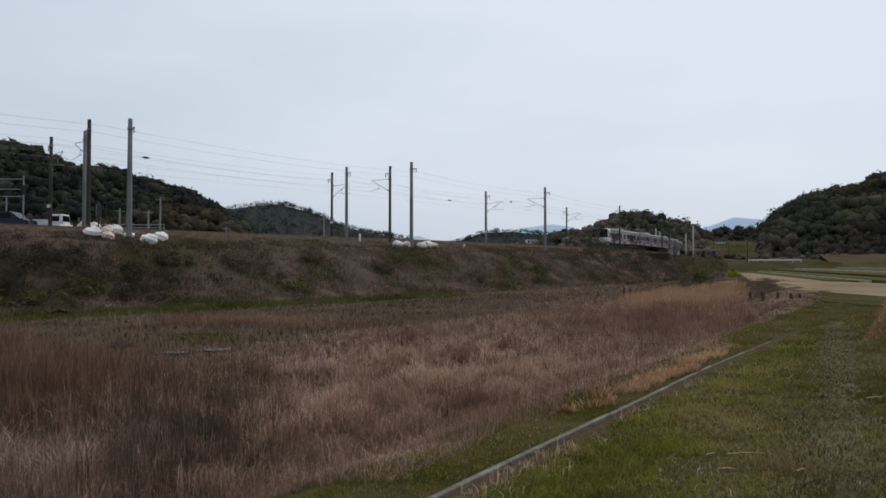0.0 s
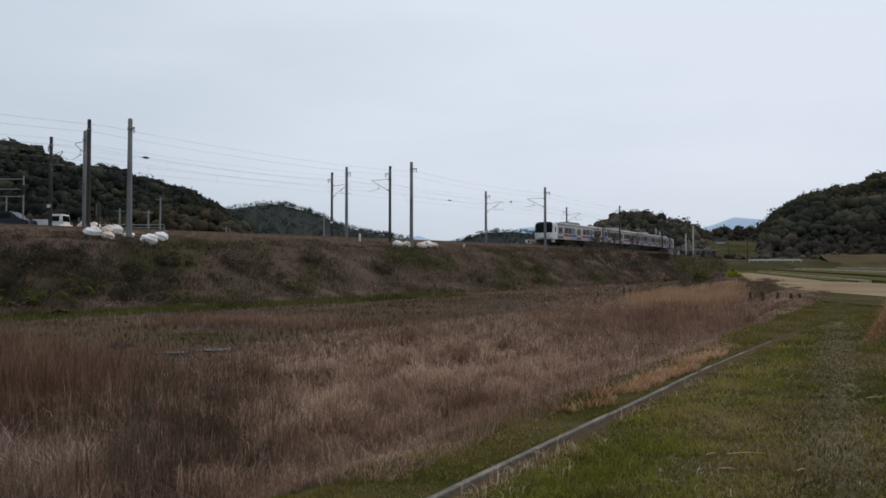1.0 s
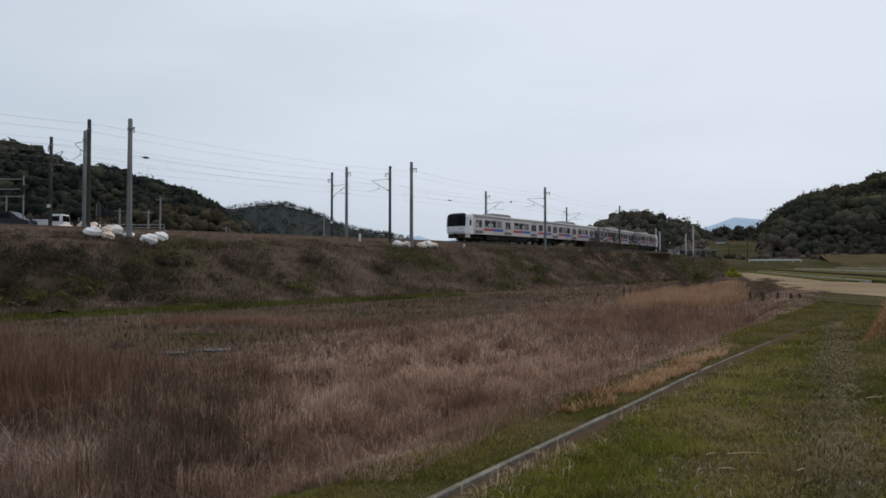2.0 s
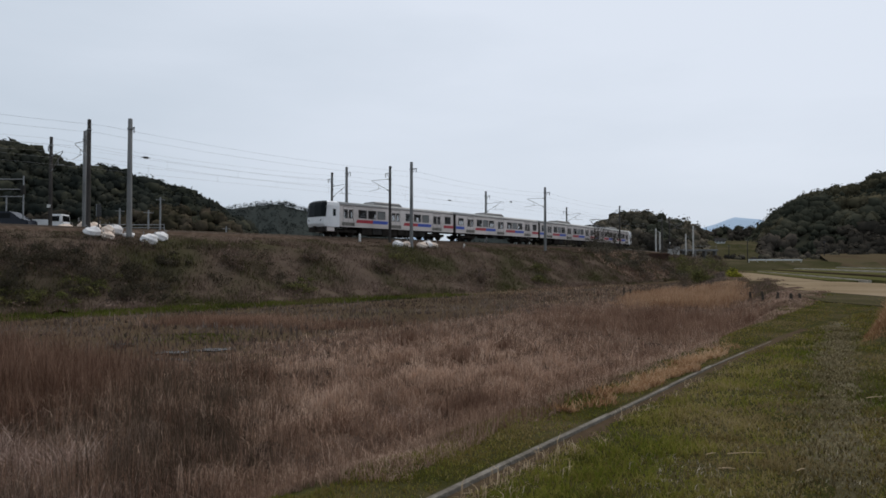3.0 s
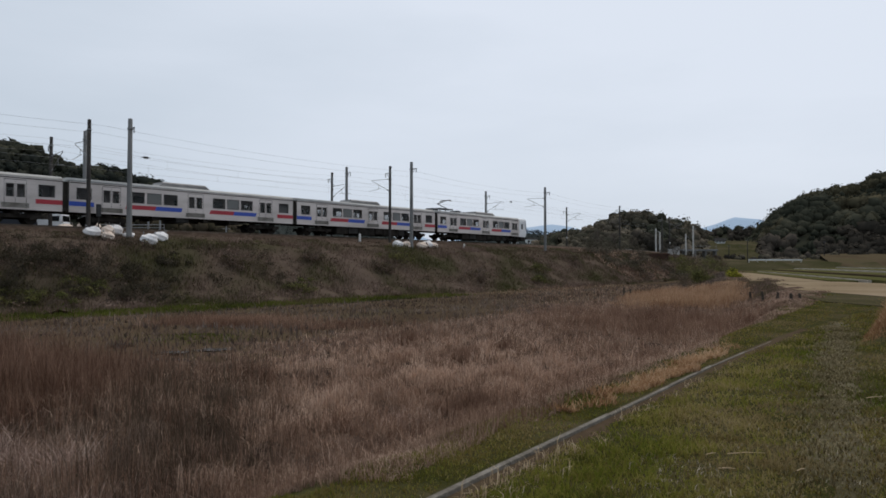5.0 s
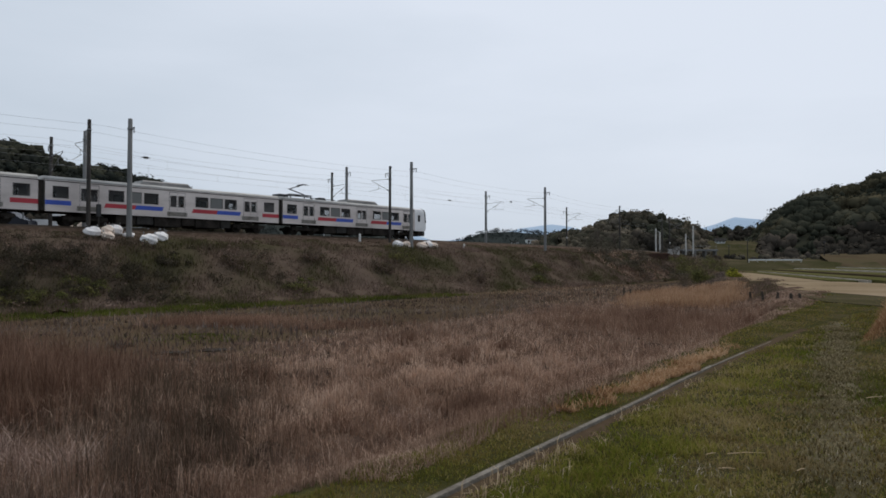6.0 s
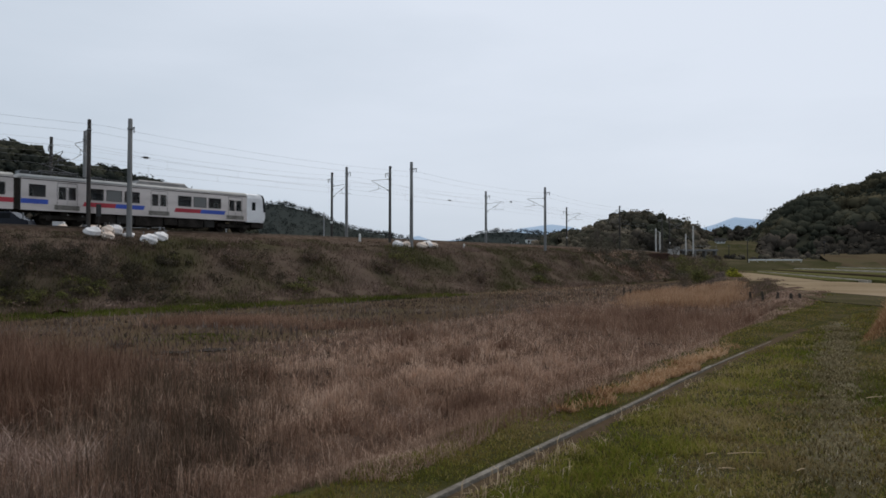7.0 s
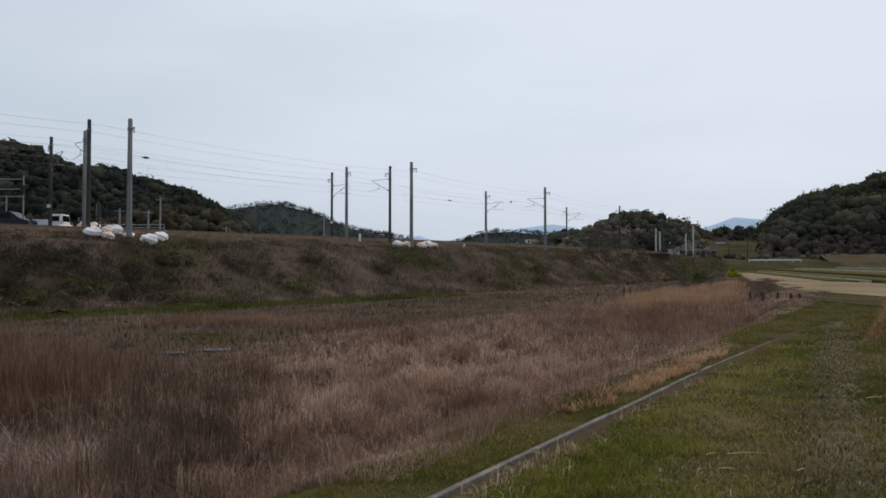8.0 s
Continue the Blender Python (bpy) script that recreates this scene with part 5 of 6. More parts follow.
    # shallow water lying in the hollow
    for cx, cy, l, w, turn in ((-8.2, 19.6, 0.55, 0.28, 10), (-7.6, 18.7, 0.75, 0.22, -5), (-7.2, 20.3, 0.6, 0.3, 20), (-10.6, 21.3, 0.5, 0.26, 0), (-8.9, 18.3, 0.4, 0.2, 30)):
        bm = bmesh.new()
        bm.faces.new([bm.verts.new((l * math.cos(i * 0.449) * (1 + 0.25 * math.sin(i * 2.1 + cx)), w * math.sin(i * 0.449) * (1 + 0.3 * math.sin(i * 1.7 + cy)), 0)) for i in range(14)])
        ob = part("water", bm, M["puddle"])
        ob.matrix_basis = pose(cx, cy, float(ground_z(cx, cy)) + 0.05, 0, 0, turn)
        tagged(ob, "shallow puddle reflecting the grey sky", "puddle", "puddles of the marsh", "structure")
    # the mound of dead grass beside the path
    n = 17000
    a, b = 11.6 + 11 * r.rand(n), 1.6 + 3.4 * r.rand(n)
    x, y = K0.x + KU.x * a + KN.x * b, K0.y + KU.y * a + KN.y * b
    h = (0.25 + 0.25 * r.rand(n)) * smooth(b, 1.55, 2.2) * smooth(a, 11.4, 12.8) + 0.06
    tagged(blades("bank_straw", x, y, ground_z(x, y), h, 0.012 + 0.01 * r.rand(n), (0.2 + 0.6 * r.rand(n)), M["straw_orange"], 70), "bank of orange dead grass beside the path", "dead grass", kind="stuff")


def build_grass():
    r = np.random.RandomState(8)
    x, y, rr = field_points(r, 285000, 3.4, 42, -20, 48)
    # the turf all round the standpoint
    ring, turn = 0.2 + 8 * r.rand(30000) ** 0.7, 6.2832 * r.rand(30000)
    x, y, rr = np.r_[x, ring * np.sin(turn)], np.r_[y, ring * np.cos(turn)], np.r_[rr, np.maximum(ring, 3.0)]
    a, b = to_path(x, y)
    c = b - kerb_b(a)
    rut = np.exp(-((b - rut_at(a)) / (0.24 + 0.08 * waves(a, b, 1.5, 20))) ** 2) * (0.75 + 0.25 * waves(a, b, 0.9, 19)).clip(0.2, 1)
    worn = smooth(waves(x, y, 1.6, 21) + waves(x, y, 0.6, 22) * 0.6, 0.2, 1.1)
    on = ((c > 0.10) & (b < 9)) | ((c < -0.06) & (b > -0.95 + 0.5 * smooth(a, 1.5, 5) - 1.2 * smooth(a, 9, 15) + 0.2 * waves(x, y, 1.5, 23)))
    k = on & (r.rand(len(x)) < (1 - 0.9 * rut) * (1 - 0.6 * worn)) & (a < 34)
    x, y, rr, a, b, c, rut = x[k], y[k], rr[k], a[k], b[k], c[k], rut[k]
    n = len(x)
    tuft = smooth(waves(x, y, 1.3, 25), 0.1, 1.0) + 0.7 * smooth(waves(x, y, 0.45, 99), 0.3, 1.0)
    green = (1 - smooth(c, 0.9, 1.9)) * (1 - 0.6 * smooth(a, 5, 11)) + 0.5 * waves(x, y, 1.5, 24) + 0.35 * waves(x, y, 0.6, 26)
    lush = (r.rand(n) < 0.08 + 0.85 * smooth(green, 0.0, 0.8)) & ((c > 0) | (r.rand(n) < 0.3))
    h = (0.022 + 0.032 * r.rand(n)) * (1 + 0.8 * tuft) * (1 + 0.5 * np.exp(-((c - 0.6) / 0.35) ** 2)) * (1 - 0.55 * rut) * smooth(c, -0.1, -0.06) + 0.045 * (c < 0)
    h = h * (0.55 + 0.45 * smooth(np.abs(c), 0.05, 0.35)) + 0.004
    w = (0.0028 + 0.0012 * rr) * (0.7 + 0.6 * r.rand(n))
    lean = (0.4 + np.abs(r.normal(0, 0.45, n))).clip(0, 0.95)
    for pick, material, label in ((~lush, M["grass"], "short green and yellowing grass on the path"), (lush, M["lush"], "fresh bright green grass beside the kerb")):
        ob = blades("grass", x[pick], y[pick], ground_z(x[pick], y[pick]), h[pick], w[pick], lean[pick], material, 9)
        tagged(ob, label, "grass", kind="stuff")
    # orange thatch between the verge and the reeds
    n = 4600
    a = (5.9 + 1.5 * r.normal(size=n)).clip(2.8, 11)
    b = -0.12 + 0.1 * waves(a, a * 0, 1.3, 53) - 0.26 * np.abs(r.normal(0, 0.6, n)) - 0.3 * smooth(a, 7.5, 12) - 0.2 * (1 - smooth(a, 2.5, 4.5))
    x, y = K0.x + KU.x * a + KN.x * b, K0.y + KU.y * a + KN.y * b
    h = 0.05 + 0.09 * r.rand(n)
    tagged(blades("thatch", x, y, ground_z(x, y), h, 0.010 + 0.008 * r.rand(n), (0.4 + 0.5 * r.rand(n)), M["straw_orange"], 71), "orange thatch of dead grass on the verge", "dead grass", kind="stuff")
    # brown clippings and small herbs close to the soil
    x, y, rr = field_points(r, 80000, 3.4, 40, -20, 48)
    a, b = to_path(x, y)
    rut = np.exp(-((b - rut_at(a)) / 0.3) ** 2)
    brown = smooth(waves(x, y, 1.1, 27) + 0.5 * waves(x, y, 0.5, 28), -0.3, 0.8) * smooth(b, 0.5, 1.6)
    k = (b - kerb_b(a) > 0.1) & (b < 8) & (a < 30) & (r.rand(len(x)) < 0.1 + 0.75 * rut + 0.85 * brown)
    x, y, rr = x[k], y[k], rr[k]
    n = len(x)
    tagged(blades("clippings", x, y, ground_z(x, y) + 0.008, 0.02 + 0.035 * r.rand(n), 0.004 + 0.0012 * rr, (0.5 + 0.48 * r.rand(n)), M["clip"], 72), "brown clippings and small herbs on the path", "clippings", kind="stuff")
    # pale trodden grass along the rut
    n = 24000
    a = -2 + 17 * r.rand(n) ** 1.1
    b = rut_at(a) + 0.2 * r.normal(size=n) + 0.08 * waves(a, a * 0, 2.0, 35)
    x, y = K0.x + KU.x * a + KN.x * b, K0.y + KU.y * a + KN.y * b
    k = r.rand(n) < 0.45 + 0.5 * waves(x, y, 0.8, 40)
    x, y = x[k], y[k]
    n = len(x)
    tagged(blades("trodden_grass", x, y, ground_z(x, y) + 0.02, 0.018 + 0.03 * r.rand(n), (0.001 + 0.001 * np.hypot(x, y)) * (0.7 + 0.7 * r.rand(n)), 0.7 + 0.26 * r.rand(n), M["trodden"], 74), "pale trodden grass along the rut of the path", "grass", kind="stuff")
    # withered litter at the end of the wet field
    n = 14000
    y = 17 + 19 * r.rand(n)
    x = y * (0.455 + 0.13 * r.rand(n)) + 0.4 * waves(y, y * 0.7, 4, 29)
    k = to_path(x, y)[1] < -0.8
    x, y = x[k], y[k]
    n = len(x)
    tagged(blades("litter", x, y, ground_z(x, y), (0.05 + 0.14 * r.rand(n)) * (0.6 + 0.4 * waves(x, y, 3, 30)).clip(0.3, 1.2), 0.015 + 0.02 * r.rand(n), (0.3 + 0.6 * r.rand(n)), M["reed_pale"], 73), "withered purplish grass at the end of the wet field", "dead grass", kind="stuff")
    # rough withered grass on the slope between the wet field and the stubble
    n = 9000
    y = 34 + 26 * r.rand(n)
    x = y * (0.42 + 0.095 * r.rand(n)) + 0.6 * waves(y, y * 0.5, 5, 101)
    h = (0.1 + 0.22 * r.rand(n)) * (0.7 + 0.4 * waves(x, y, 2.5, 102)).clip(0.3, 1.2)
    tagged(blades("rough_grass", x, y, ground_z(x, y), h, 0.025 + 0.025 * r.rand(n), np.abs(r.normal(0.1, 0.45, n)).clip(0, 0.95), M["scrub"], 103), "rough withered grass beside the stubble field", "grass", kind="stuff")
    # straw: dead tufts in groups along the foot of the kerb
    m = 120
    group = r.rand(m) < 0.62
    ga = np.where(group, 0.7 + 0.9 * r.normal(size=m), -3.0 + 12 * r.rand(m))
    gb = 0.1 + np.where(group, 0.34, 0.16) * r.rand(m) ** 1.3
    per = r.randint(2, 8, m)
    g = np.repeat(np.arange(m), per)
    n = len(g)
    a, b = ga[g] + r.normal(0, 0.045, n), np.maximum(gb[g] + kerb_b(ga[g]) + r.normal(0, 0.03, n), 0.06)
    x, y = K0.x + KU.x * a + KN.x * b, K0.y + KU.y * a + KN.y * b
    h = (0.06 + 0.12 * r.rand(m) ** 1.6)[g] * (0.6 + 0.6 * r.rand(n))
    tagged(blades("straw", x, y, ground_z(x, y), h, 0.0045 + 0.0035 * r.rand(n), (0.45 + 0.52 * r.rand(n) ** 0.7).clip(0, 0.96), M["straw"], 10, 1.2), "pale dead straw in tufts along the kerb", "straw", kind="stuff")
    # grey cut grass lying in patches on the path
    n = 17000
    a, b = -2.6 + 8 * r.rand(n) ** 1.4, 0.7 + 2.6 * r.rand(n)
    x, y = K0.x + KU.x * a + KN.x * b, K0.y + KU.y * a + KN.y * b
    heap = waves(x, y, 0.9, 31) + 0.6 * waves(x, y, 0.35, 32) + 0.5 * np.exp(-((b - rut_at(a)) / 0.3) ** 2) + 0.5 * (1 - smooth(a, -1.5, 2.0)) + 0.9 * np.exp(-((a - 1.2) / 0.7) ** 2 - ((b - 1.25) / 0.45) ** 2)
    k = (r.rand(n) < smooth(heap, 0.35, 1.6)) & (np.hypot(x, y) > 1.8)
    x, y = x[k], y[k]
    n = len(x)
    tagged(blades("cut_grass", x, y, ground_z(x, y) + 0.016, 0.02 + 0.05 * r.rand(n) ** 2, 0.004 + 0.004 * r.rand(n), 0.9 + 0.07 * r.rand(n), M["cut"], 33), "grey cut grass lying in patches on the path", "cut grass", kind="stuff")


def bank_xy(s, off):
    e = BEND * np.maximum(s - BEND_FROM, 0) ** 2
    return P0.x + U.x * s + NRM.x * (off - e), P0.y + U.y * s + NRM.y * (off - e)


def build_bank_scrub():
    r = np.random.RandomState(14)
    n = 92000
    s = -22 + 180 * r.rand(n) ** 1.25
    off = 2.9 + 12.2 * r.rand(n)
    x, y = bank_xy(s, off)
    tall = waves(x, y, 6, 41) * 0.5 + waves(x, y, 2.0, 42) * 0.4
    h = np.clip(0.28 + 0.18 * tall, 0.08, 0.8) * (0.5 + r.rand(n)) * (0.35 + 0.65 * smooth(off, 3, 6.5))
    ob = blades("bank_grass", x, y, bank_z(off, s), h, (0.036 + 0.05 * r.rand(n)) * (1 + smooth(s, 30, 120)), np.abs(r.normal(0, 0.6, n)).clip(0, 0.95), M["scrub"], 15)
    tagged(ob, "withered brown grass on the embankment", "grass", kind="stuff")
    # low weeds in uneven clumps
    n = 3600
    s = -22 + 211 * r.rand(n) ** 1.3
    off = 5.2 + 9.4 * r.rand(n)
    x, y = bank_xy(s, off)
    k = r.rand(n) < 0.25 + 0.75 * smooth(waves(x, y, 7, 43) + 0.5 * waves(x, y, 2.5, 44), -0.4, 0.8)
    x, y, s, off = x[k], y[k], s[k], off[k]
    rad = 0.18 + 0.36 * r.rand(len(x)) ** 2
    v, f = leaf_cloud(np.c_[x, y, bank_z(off, s) + rad * 0.35], rad, 18, rad * 0.36, 45, 0.9)
    tagged(array_mesh("bank_weeds", v, f, M["scrub"], 4), "low brown and green weeds in clumps on the embankment", "weeds", kind="stuff")
    # a dark mantle of brambles over the near slope
    n = 1000
    s = -22 + 36 * r.rand(n) ** 0.8
    off = 5.0 + 7.6 * r.rand(n)
    x, y = bank_xy(s, off)
    k = r.rand(n) < smooth(waves(x, y, 5, 47) + 0.6 * waves(x, y, 2, 48) + 0.5 - smooth(s, -7, 6), -0.7, 0.7)
    x, y, s, off = x[k], y[k], s[k], off[k]
    rad = 0.25 + 0.35 * r.rand(len(x))
    v, f = leaf_cloud(np.c_[x, y, bank_z(off, s) + rad * 0.3], rad, 56, 0.075, 49, 0.7, 0.4)
    tagged(array_mesh("brambles", v, f, M["bramble"], 4), "dark mantle of brambles on the near embankment slope", "brambles", kind="stuff")
    # pale dead vines hanging over the end of the slope
    n = 5200
    s = 68 + 24 * r.rand(n)
    off = 5.0 + 9.0 * r.rand(n)
    x, y = bank_xy(s, off)
    k = r.rand(n) < smooth(waves(x, y, 4, 56) + 0.5 * waves(x, y, 1.5, 57), -0.3, 0.8)
    x, y, s, off = x[k], y[k], s[k], off[k]
    n = len(x)
    tagged(blades("dead_vines", x, y, bank_z(off, s) + 0.25, 0.35 + 0.5 * r.rand(n), 0.05 + 0.05 * r.rand(n), 0.6 + 0.36 * r.rand(n), M["reed_pale"], 58, 0.8), "pale grey dead vines on the end of the embankment", "vines", kind="stuff")
    # a green strip along the foot of the slope
    n = 20000
    s = -25 + 50 * r.rand(n)
    off = 12.6 + 6.2 * r.rand(n)
    x, y = bank_xy(s, off)
    h = 0.10 + 0.16 * r.rand(n)
    tagged(blades("verge_grass", x, y, np.where(off < 14.6, np.maximum(bank_z(off, s) - 0.1, ground_z(x, y)), ground_z(x, y)), h, 0.03 + 0.03 * r.rand(n), np.abs(r.normal(0, 0.4, n)).clip(0, 0.9), M["foot"], 46), "green grass strip at the foot of the embankment", "grass", kind="stuff")


def bush(s, off, rad, seed, kind="leaf", wide=1.0):
    x, y = line(s, off)
    z = float(bank_z(off, s)) if off < 14.6 else float(ground_z(np.array(x), np.array(y)))
    b = new("bush")
    r = np.random.RandomState(seed)
    k = int(8 * wide)
    c = np.c_[r.normal(0, rad * 0.55 * wide, k), r.normal(0, rad * 0.5, k), rad * (0.15 + 0.55 * r.rand(k))]
    # clumps follow the slope under them
    ca, sa = U.x, U.y
    c = np.c_[c[:, 0] * ca + c[:, 1] * NRM.x, c[:, 0] * sa + c[:, 1] * NRM.y, c[:, 2] - 0.45 * c[:, 1]]
    v, f = leaf_cloud(c, rad * (0.3 + 0.35 * r.rand(k)), 200 if s < 60 else 150, 0.075 if s < 60 else 0.14, seed, 0.8, 0.42)
    leaves = array_mesh("foliage", v, f, M[kind], 4)
    leaves.parent = b
    bm = bmesh.new()
    for q in c:
        rod(bm, (0, 0, -0.5), q, 0.03, 0.01, 5)
        for i in range(5):
            d = Vector(r.normal(size=3))
            d.z = abs(d.z) + 0.8
            rod(bm, q, Vector(q) + d.normalized() * rad * (0.5 + 0.4 * r.rand()), 0.014, 0.004, 4)
    part("stem", bm, M["wood_post"], b)
    b.matrix_basis = pose(x, y, z)
    tagged(b, {"leaf": "dark green bush on the embankment slope", "thicket": "grey-brown withered bush on the embankment slope", "scrub": "mixed brown and green shrub on the slope", "bramble": "dark brown bramble on the embankment slope", "yellow": "yellow flowering bush at the end of the embankment"}[kind], "bush", "bushes of the embankment")


def build_bushes():
    for i, (s, off, rad, kind, wide) in enumerate((
            (25.2, 8.6, 1.5, "leaf", 1.8), (-8.5, 11.5, 1.3, "bramble", 2.2), (-4.2, 8.6, 1.0, "bramble", 2.0), (-11, 8.5, 1.2, "bramble", 2.2), (2.6, 9.2, 0.8, "bramble", 1.6), (-1.0, 12.6, 0.9, "bramble", 2.0), (-6.8, 12.8, 0.9, "leaf", 2.0), (22.5, 10.2, 0.9, "scrub", 1.4), (-2.0, 10.2, 1.3, "bramble", 2.2), (-3.5, 11.5, 0.9, "leaf", 1.8), (0.8, 11.3, 1.1, "bramble", 1.6), (-5.9, 9.6, 1.5, "bramble", 1.8),
            (46.9, 10.6, 1.2, "leaf", 1.3), (44.0, 12.4, 1.0, "leaf", 1.3), (74.1, 7.0, 1.9, "thicket", 1.5), (74.0, 10.0, 1.8, "thicket", 1.6), (77.5, 12.4, 1.7, "scrub", 1.5),
            (70.5, 5.6, 1.6, "thicket", 1.4), (84.0, 7.6, 1.9, "thicket", 1.5), (90.0, 10.5, 2.0, "scrub", 1.5), (97.3, 10.4, 2.1, "leaf", 1.5), (103, 12.0, 1.9, "leaf", 1.5),
            (110.7, 12.8, 2.0, "scrub", 1.6), (118, 10.0, 2.0, "leaf", 1.6), (126, 13.5, 2.0, "leaf", 1.6), (59.1, 9.0, 1.2, "scrub", 1.4), (34.0, 11.4, 1.2, "scrub", 1.6), (7.7, 9.4, 1.1, "scrub", 1.6), (15.4, 8.6, 1.0, "scrub", 1.4), (12.0, 12.2, 1.0, "leaf", 1.6), (60.5, 29.3, 1.0, "yellow", 1.6), (57, 25.0, 1.4, "scrub", 1.6), (62, 25.5, 1.6, "leaf", 1.6), (68, 23.0, 1.7, "leaf", 1.8), (98, 15.5, 2.2, "scrub", 1.6), (106, 16.5, 2.2, "leaf", 1.6), (114, 17.0, 2.0, "scrub", 1.6), (86, 14.5, 1.6, "thicket", 1.5))):
        bush(s, off, rad * (1.3 if s > 69 else 1.0), 100 + i, kind, wide)


def bare_tree(s, off, h, seed):
    """A leafless tree: tapered trunk, limbs and fine twigs."""
    r = random.Random(seed)
    x, y = line(s, off)
    t = new("bare_tree")
    bm = bmesh.new()
    twigs = bmesh.new()

    def grow(p, d, length, rad, depth):
        q = p + d * length
        rod(bm if depth < 2 else twigs, p, q, rad, rad * 0.62, 5 if depth < 2 else 3)
        if depth == 5:
            return
        for i in range(3 if depth < 4 else 2):
            e = (d + Vector((r.uniform(-0.75, 0.75), r.uniform(-0.75, 0.75), r.uniform(-0.15, 0.5)))).normalized()
            grow(q, e, length * r.uniform(0.62, 0.85), rad * 0.6, depth + 1)
    grow(Vector((0, 0, -0.3)), Vector((r.uniform(-0.15, 0.15), 0, 1)).normalized(), h * 0.28, 0.13, 0)
    part("trunk", bm, M["bark"], t)
    part("twigs", twigs, M["bark"], t)
    t.matrix_basis = pose(x, y, float(bank_z(off, s)))
    tagged(t, "leafless grey-brown tree on the embankment", "tree", "bare trees of the embankment")


def build_bare_trees():
    for i, (s, off, h) in enumerate(((77, 5.0, 5.0), (82, 5.5, 4.6), (73, 6.0, 3.8), (88, 6.5, 4.2), (100, 9.0, 3.6), (112, 8.0, 3.8))):
        bare_tree(s, off, h, 400 + i)


def build_abutment():
    """A rusty wing wall across the slope, with a coping."""
    w = new("wall_abutment")
    bm = bmesh.new()
    box(bm, -0.25, 0.25, -10.2, -3.4, -2.0, 3.15, 0.04)
    part("wall", bm, M["rust"], w)
    bm = bmesh.new()
    box(bm, -0.4, 0.4, -10.4, -3.3, 3.154, 3.45, 0.04)
    part("coping", bm, M["rust"], w)
    x, y = line(95, 0)
    w.matrix_basis = pose(x, y, 0, 0, 0, heading(95))
    tagged(w, "rusty brown wing wall across the embankment", "wall", kind="structure")


# ---- kerb, bags and the small things of the line ----
def build_kerb():
    kerb = tagged(new("kerb"), "weathered concrete kerb along the grass path", "kerb", kind="structure")
    bm = bmesh.new()
    box(bm, -0.995, 0.995, -0.026, 0.026, -0.42, 0.008, 0.008)
    first = part("kerb_block", bm, M["kerb"], kerb)
    ang = math.degrees(math.atan2(KU.y, KU.x))
    for i in range(10):
        a = -6 + 2.0 * i
        swing = -0.0035 * max(a - 5, 0) ** 2
        ob = first if i == 0 else new("kerb_block", first.data)
        ob.parent = kerb
        ob.matrix_basis = pose(K0.x + KU.x * a - KN.x * swing, K0.y + KU.y * a - KN.y * swing, (0.004, -0.006, 0.0, 0.005)[i % 4] - 0.016 * smooth(a, 5, 9), 0, 0, ang + (0.25, -0.2, 0.1)[i % 3] - max(a - 5, 0) * 0.4)


def ton_bag(s, off, w, h, kind, seed, up=0.0, turn=0.0):
    """A filled sack: a lumpy, sagging body with a gathered neck and two lifting loops."""
    x, y = line(s, off)
    bag = new("sandbag")
    r = np.random.RandomState(seed)
    bm = bmesh.new()
    bmesh.ops.create_icosphere(bm, subdivisions=4, radius=1)
    ph = r.rand(6) * 6.28
    for v in bm.verts:
        p = v.co.copy()
        k = 1 + 0.07 * math.sin(4 * p.x + ph[0]) + 0.07 * math.sin(5 * p.y + ph[1]) + 0.05 * math.sin(9 * p.z + 4 * p.x + ph[2]) + 0.035 * abs(math.sin(11 * p.x + 5 * p.z + ph[3])) * abs(math.sin(9 * p.y + 6 * p.z + ph[4])) - 0.03 * abs(math.cos(7 * math.atan2(p.y, p.x) + ph[5])) * max(0, p.z)
        flat = math.copysign(abs(p.z) ** 0.8, p.z)
        pinch = 1 - 0.3 * max(0, p.z - 0.6)
        v.co = (p.x * k * w / 2 * pinch, p.y * k * w * 0.46 * pinch, (flat * k * 0.46 + 0.36) * h)
    part("sack", bm, M[kind], bag, "", True)
    bm = bmesh.new()
    lathe(bm, [(0.20 * w, h * 0.68), (0.09 * w, h * 0.80), (0.10 * w, h * 0.84)], 9)
    part("neck", bm, M[kind], bag)
    for q in (-1, 1):
        bm = bmesh.new()
        pts = [(q * w * 0.32, -0.1 * w, h * 0.8), (q * w * 0.36, -0.06 * w, h * 1.02), (q * w * 0.36, 0.06 * w, h * 1.02), (q * w * 0.32, 0.1 * w, h * 0.8)]
        for a, b in zip(pts, pts[1:]):
            rod(bm, a, b, 0.018, seg=5)
        part("loop", bm, M["loop"], bag)
    bag.matrix_basis = pose(x, y, float(bank_z(off, s)) + 0.05 + up, 14, 0, turn)
    tagged(bag, "bulging white woven sandbag on the embankment" if kind == "bag" else "bulging sandbag stained pinkish tan on the embankment", "sandbag", "sandbags beside the track")


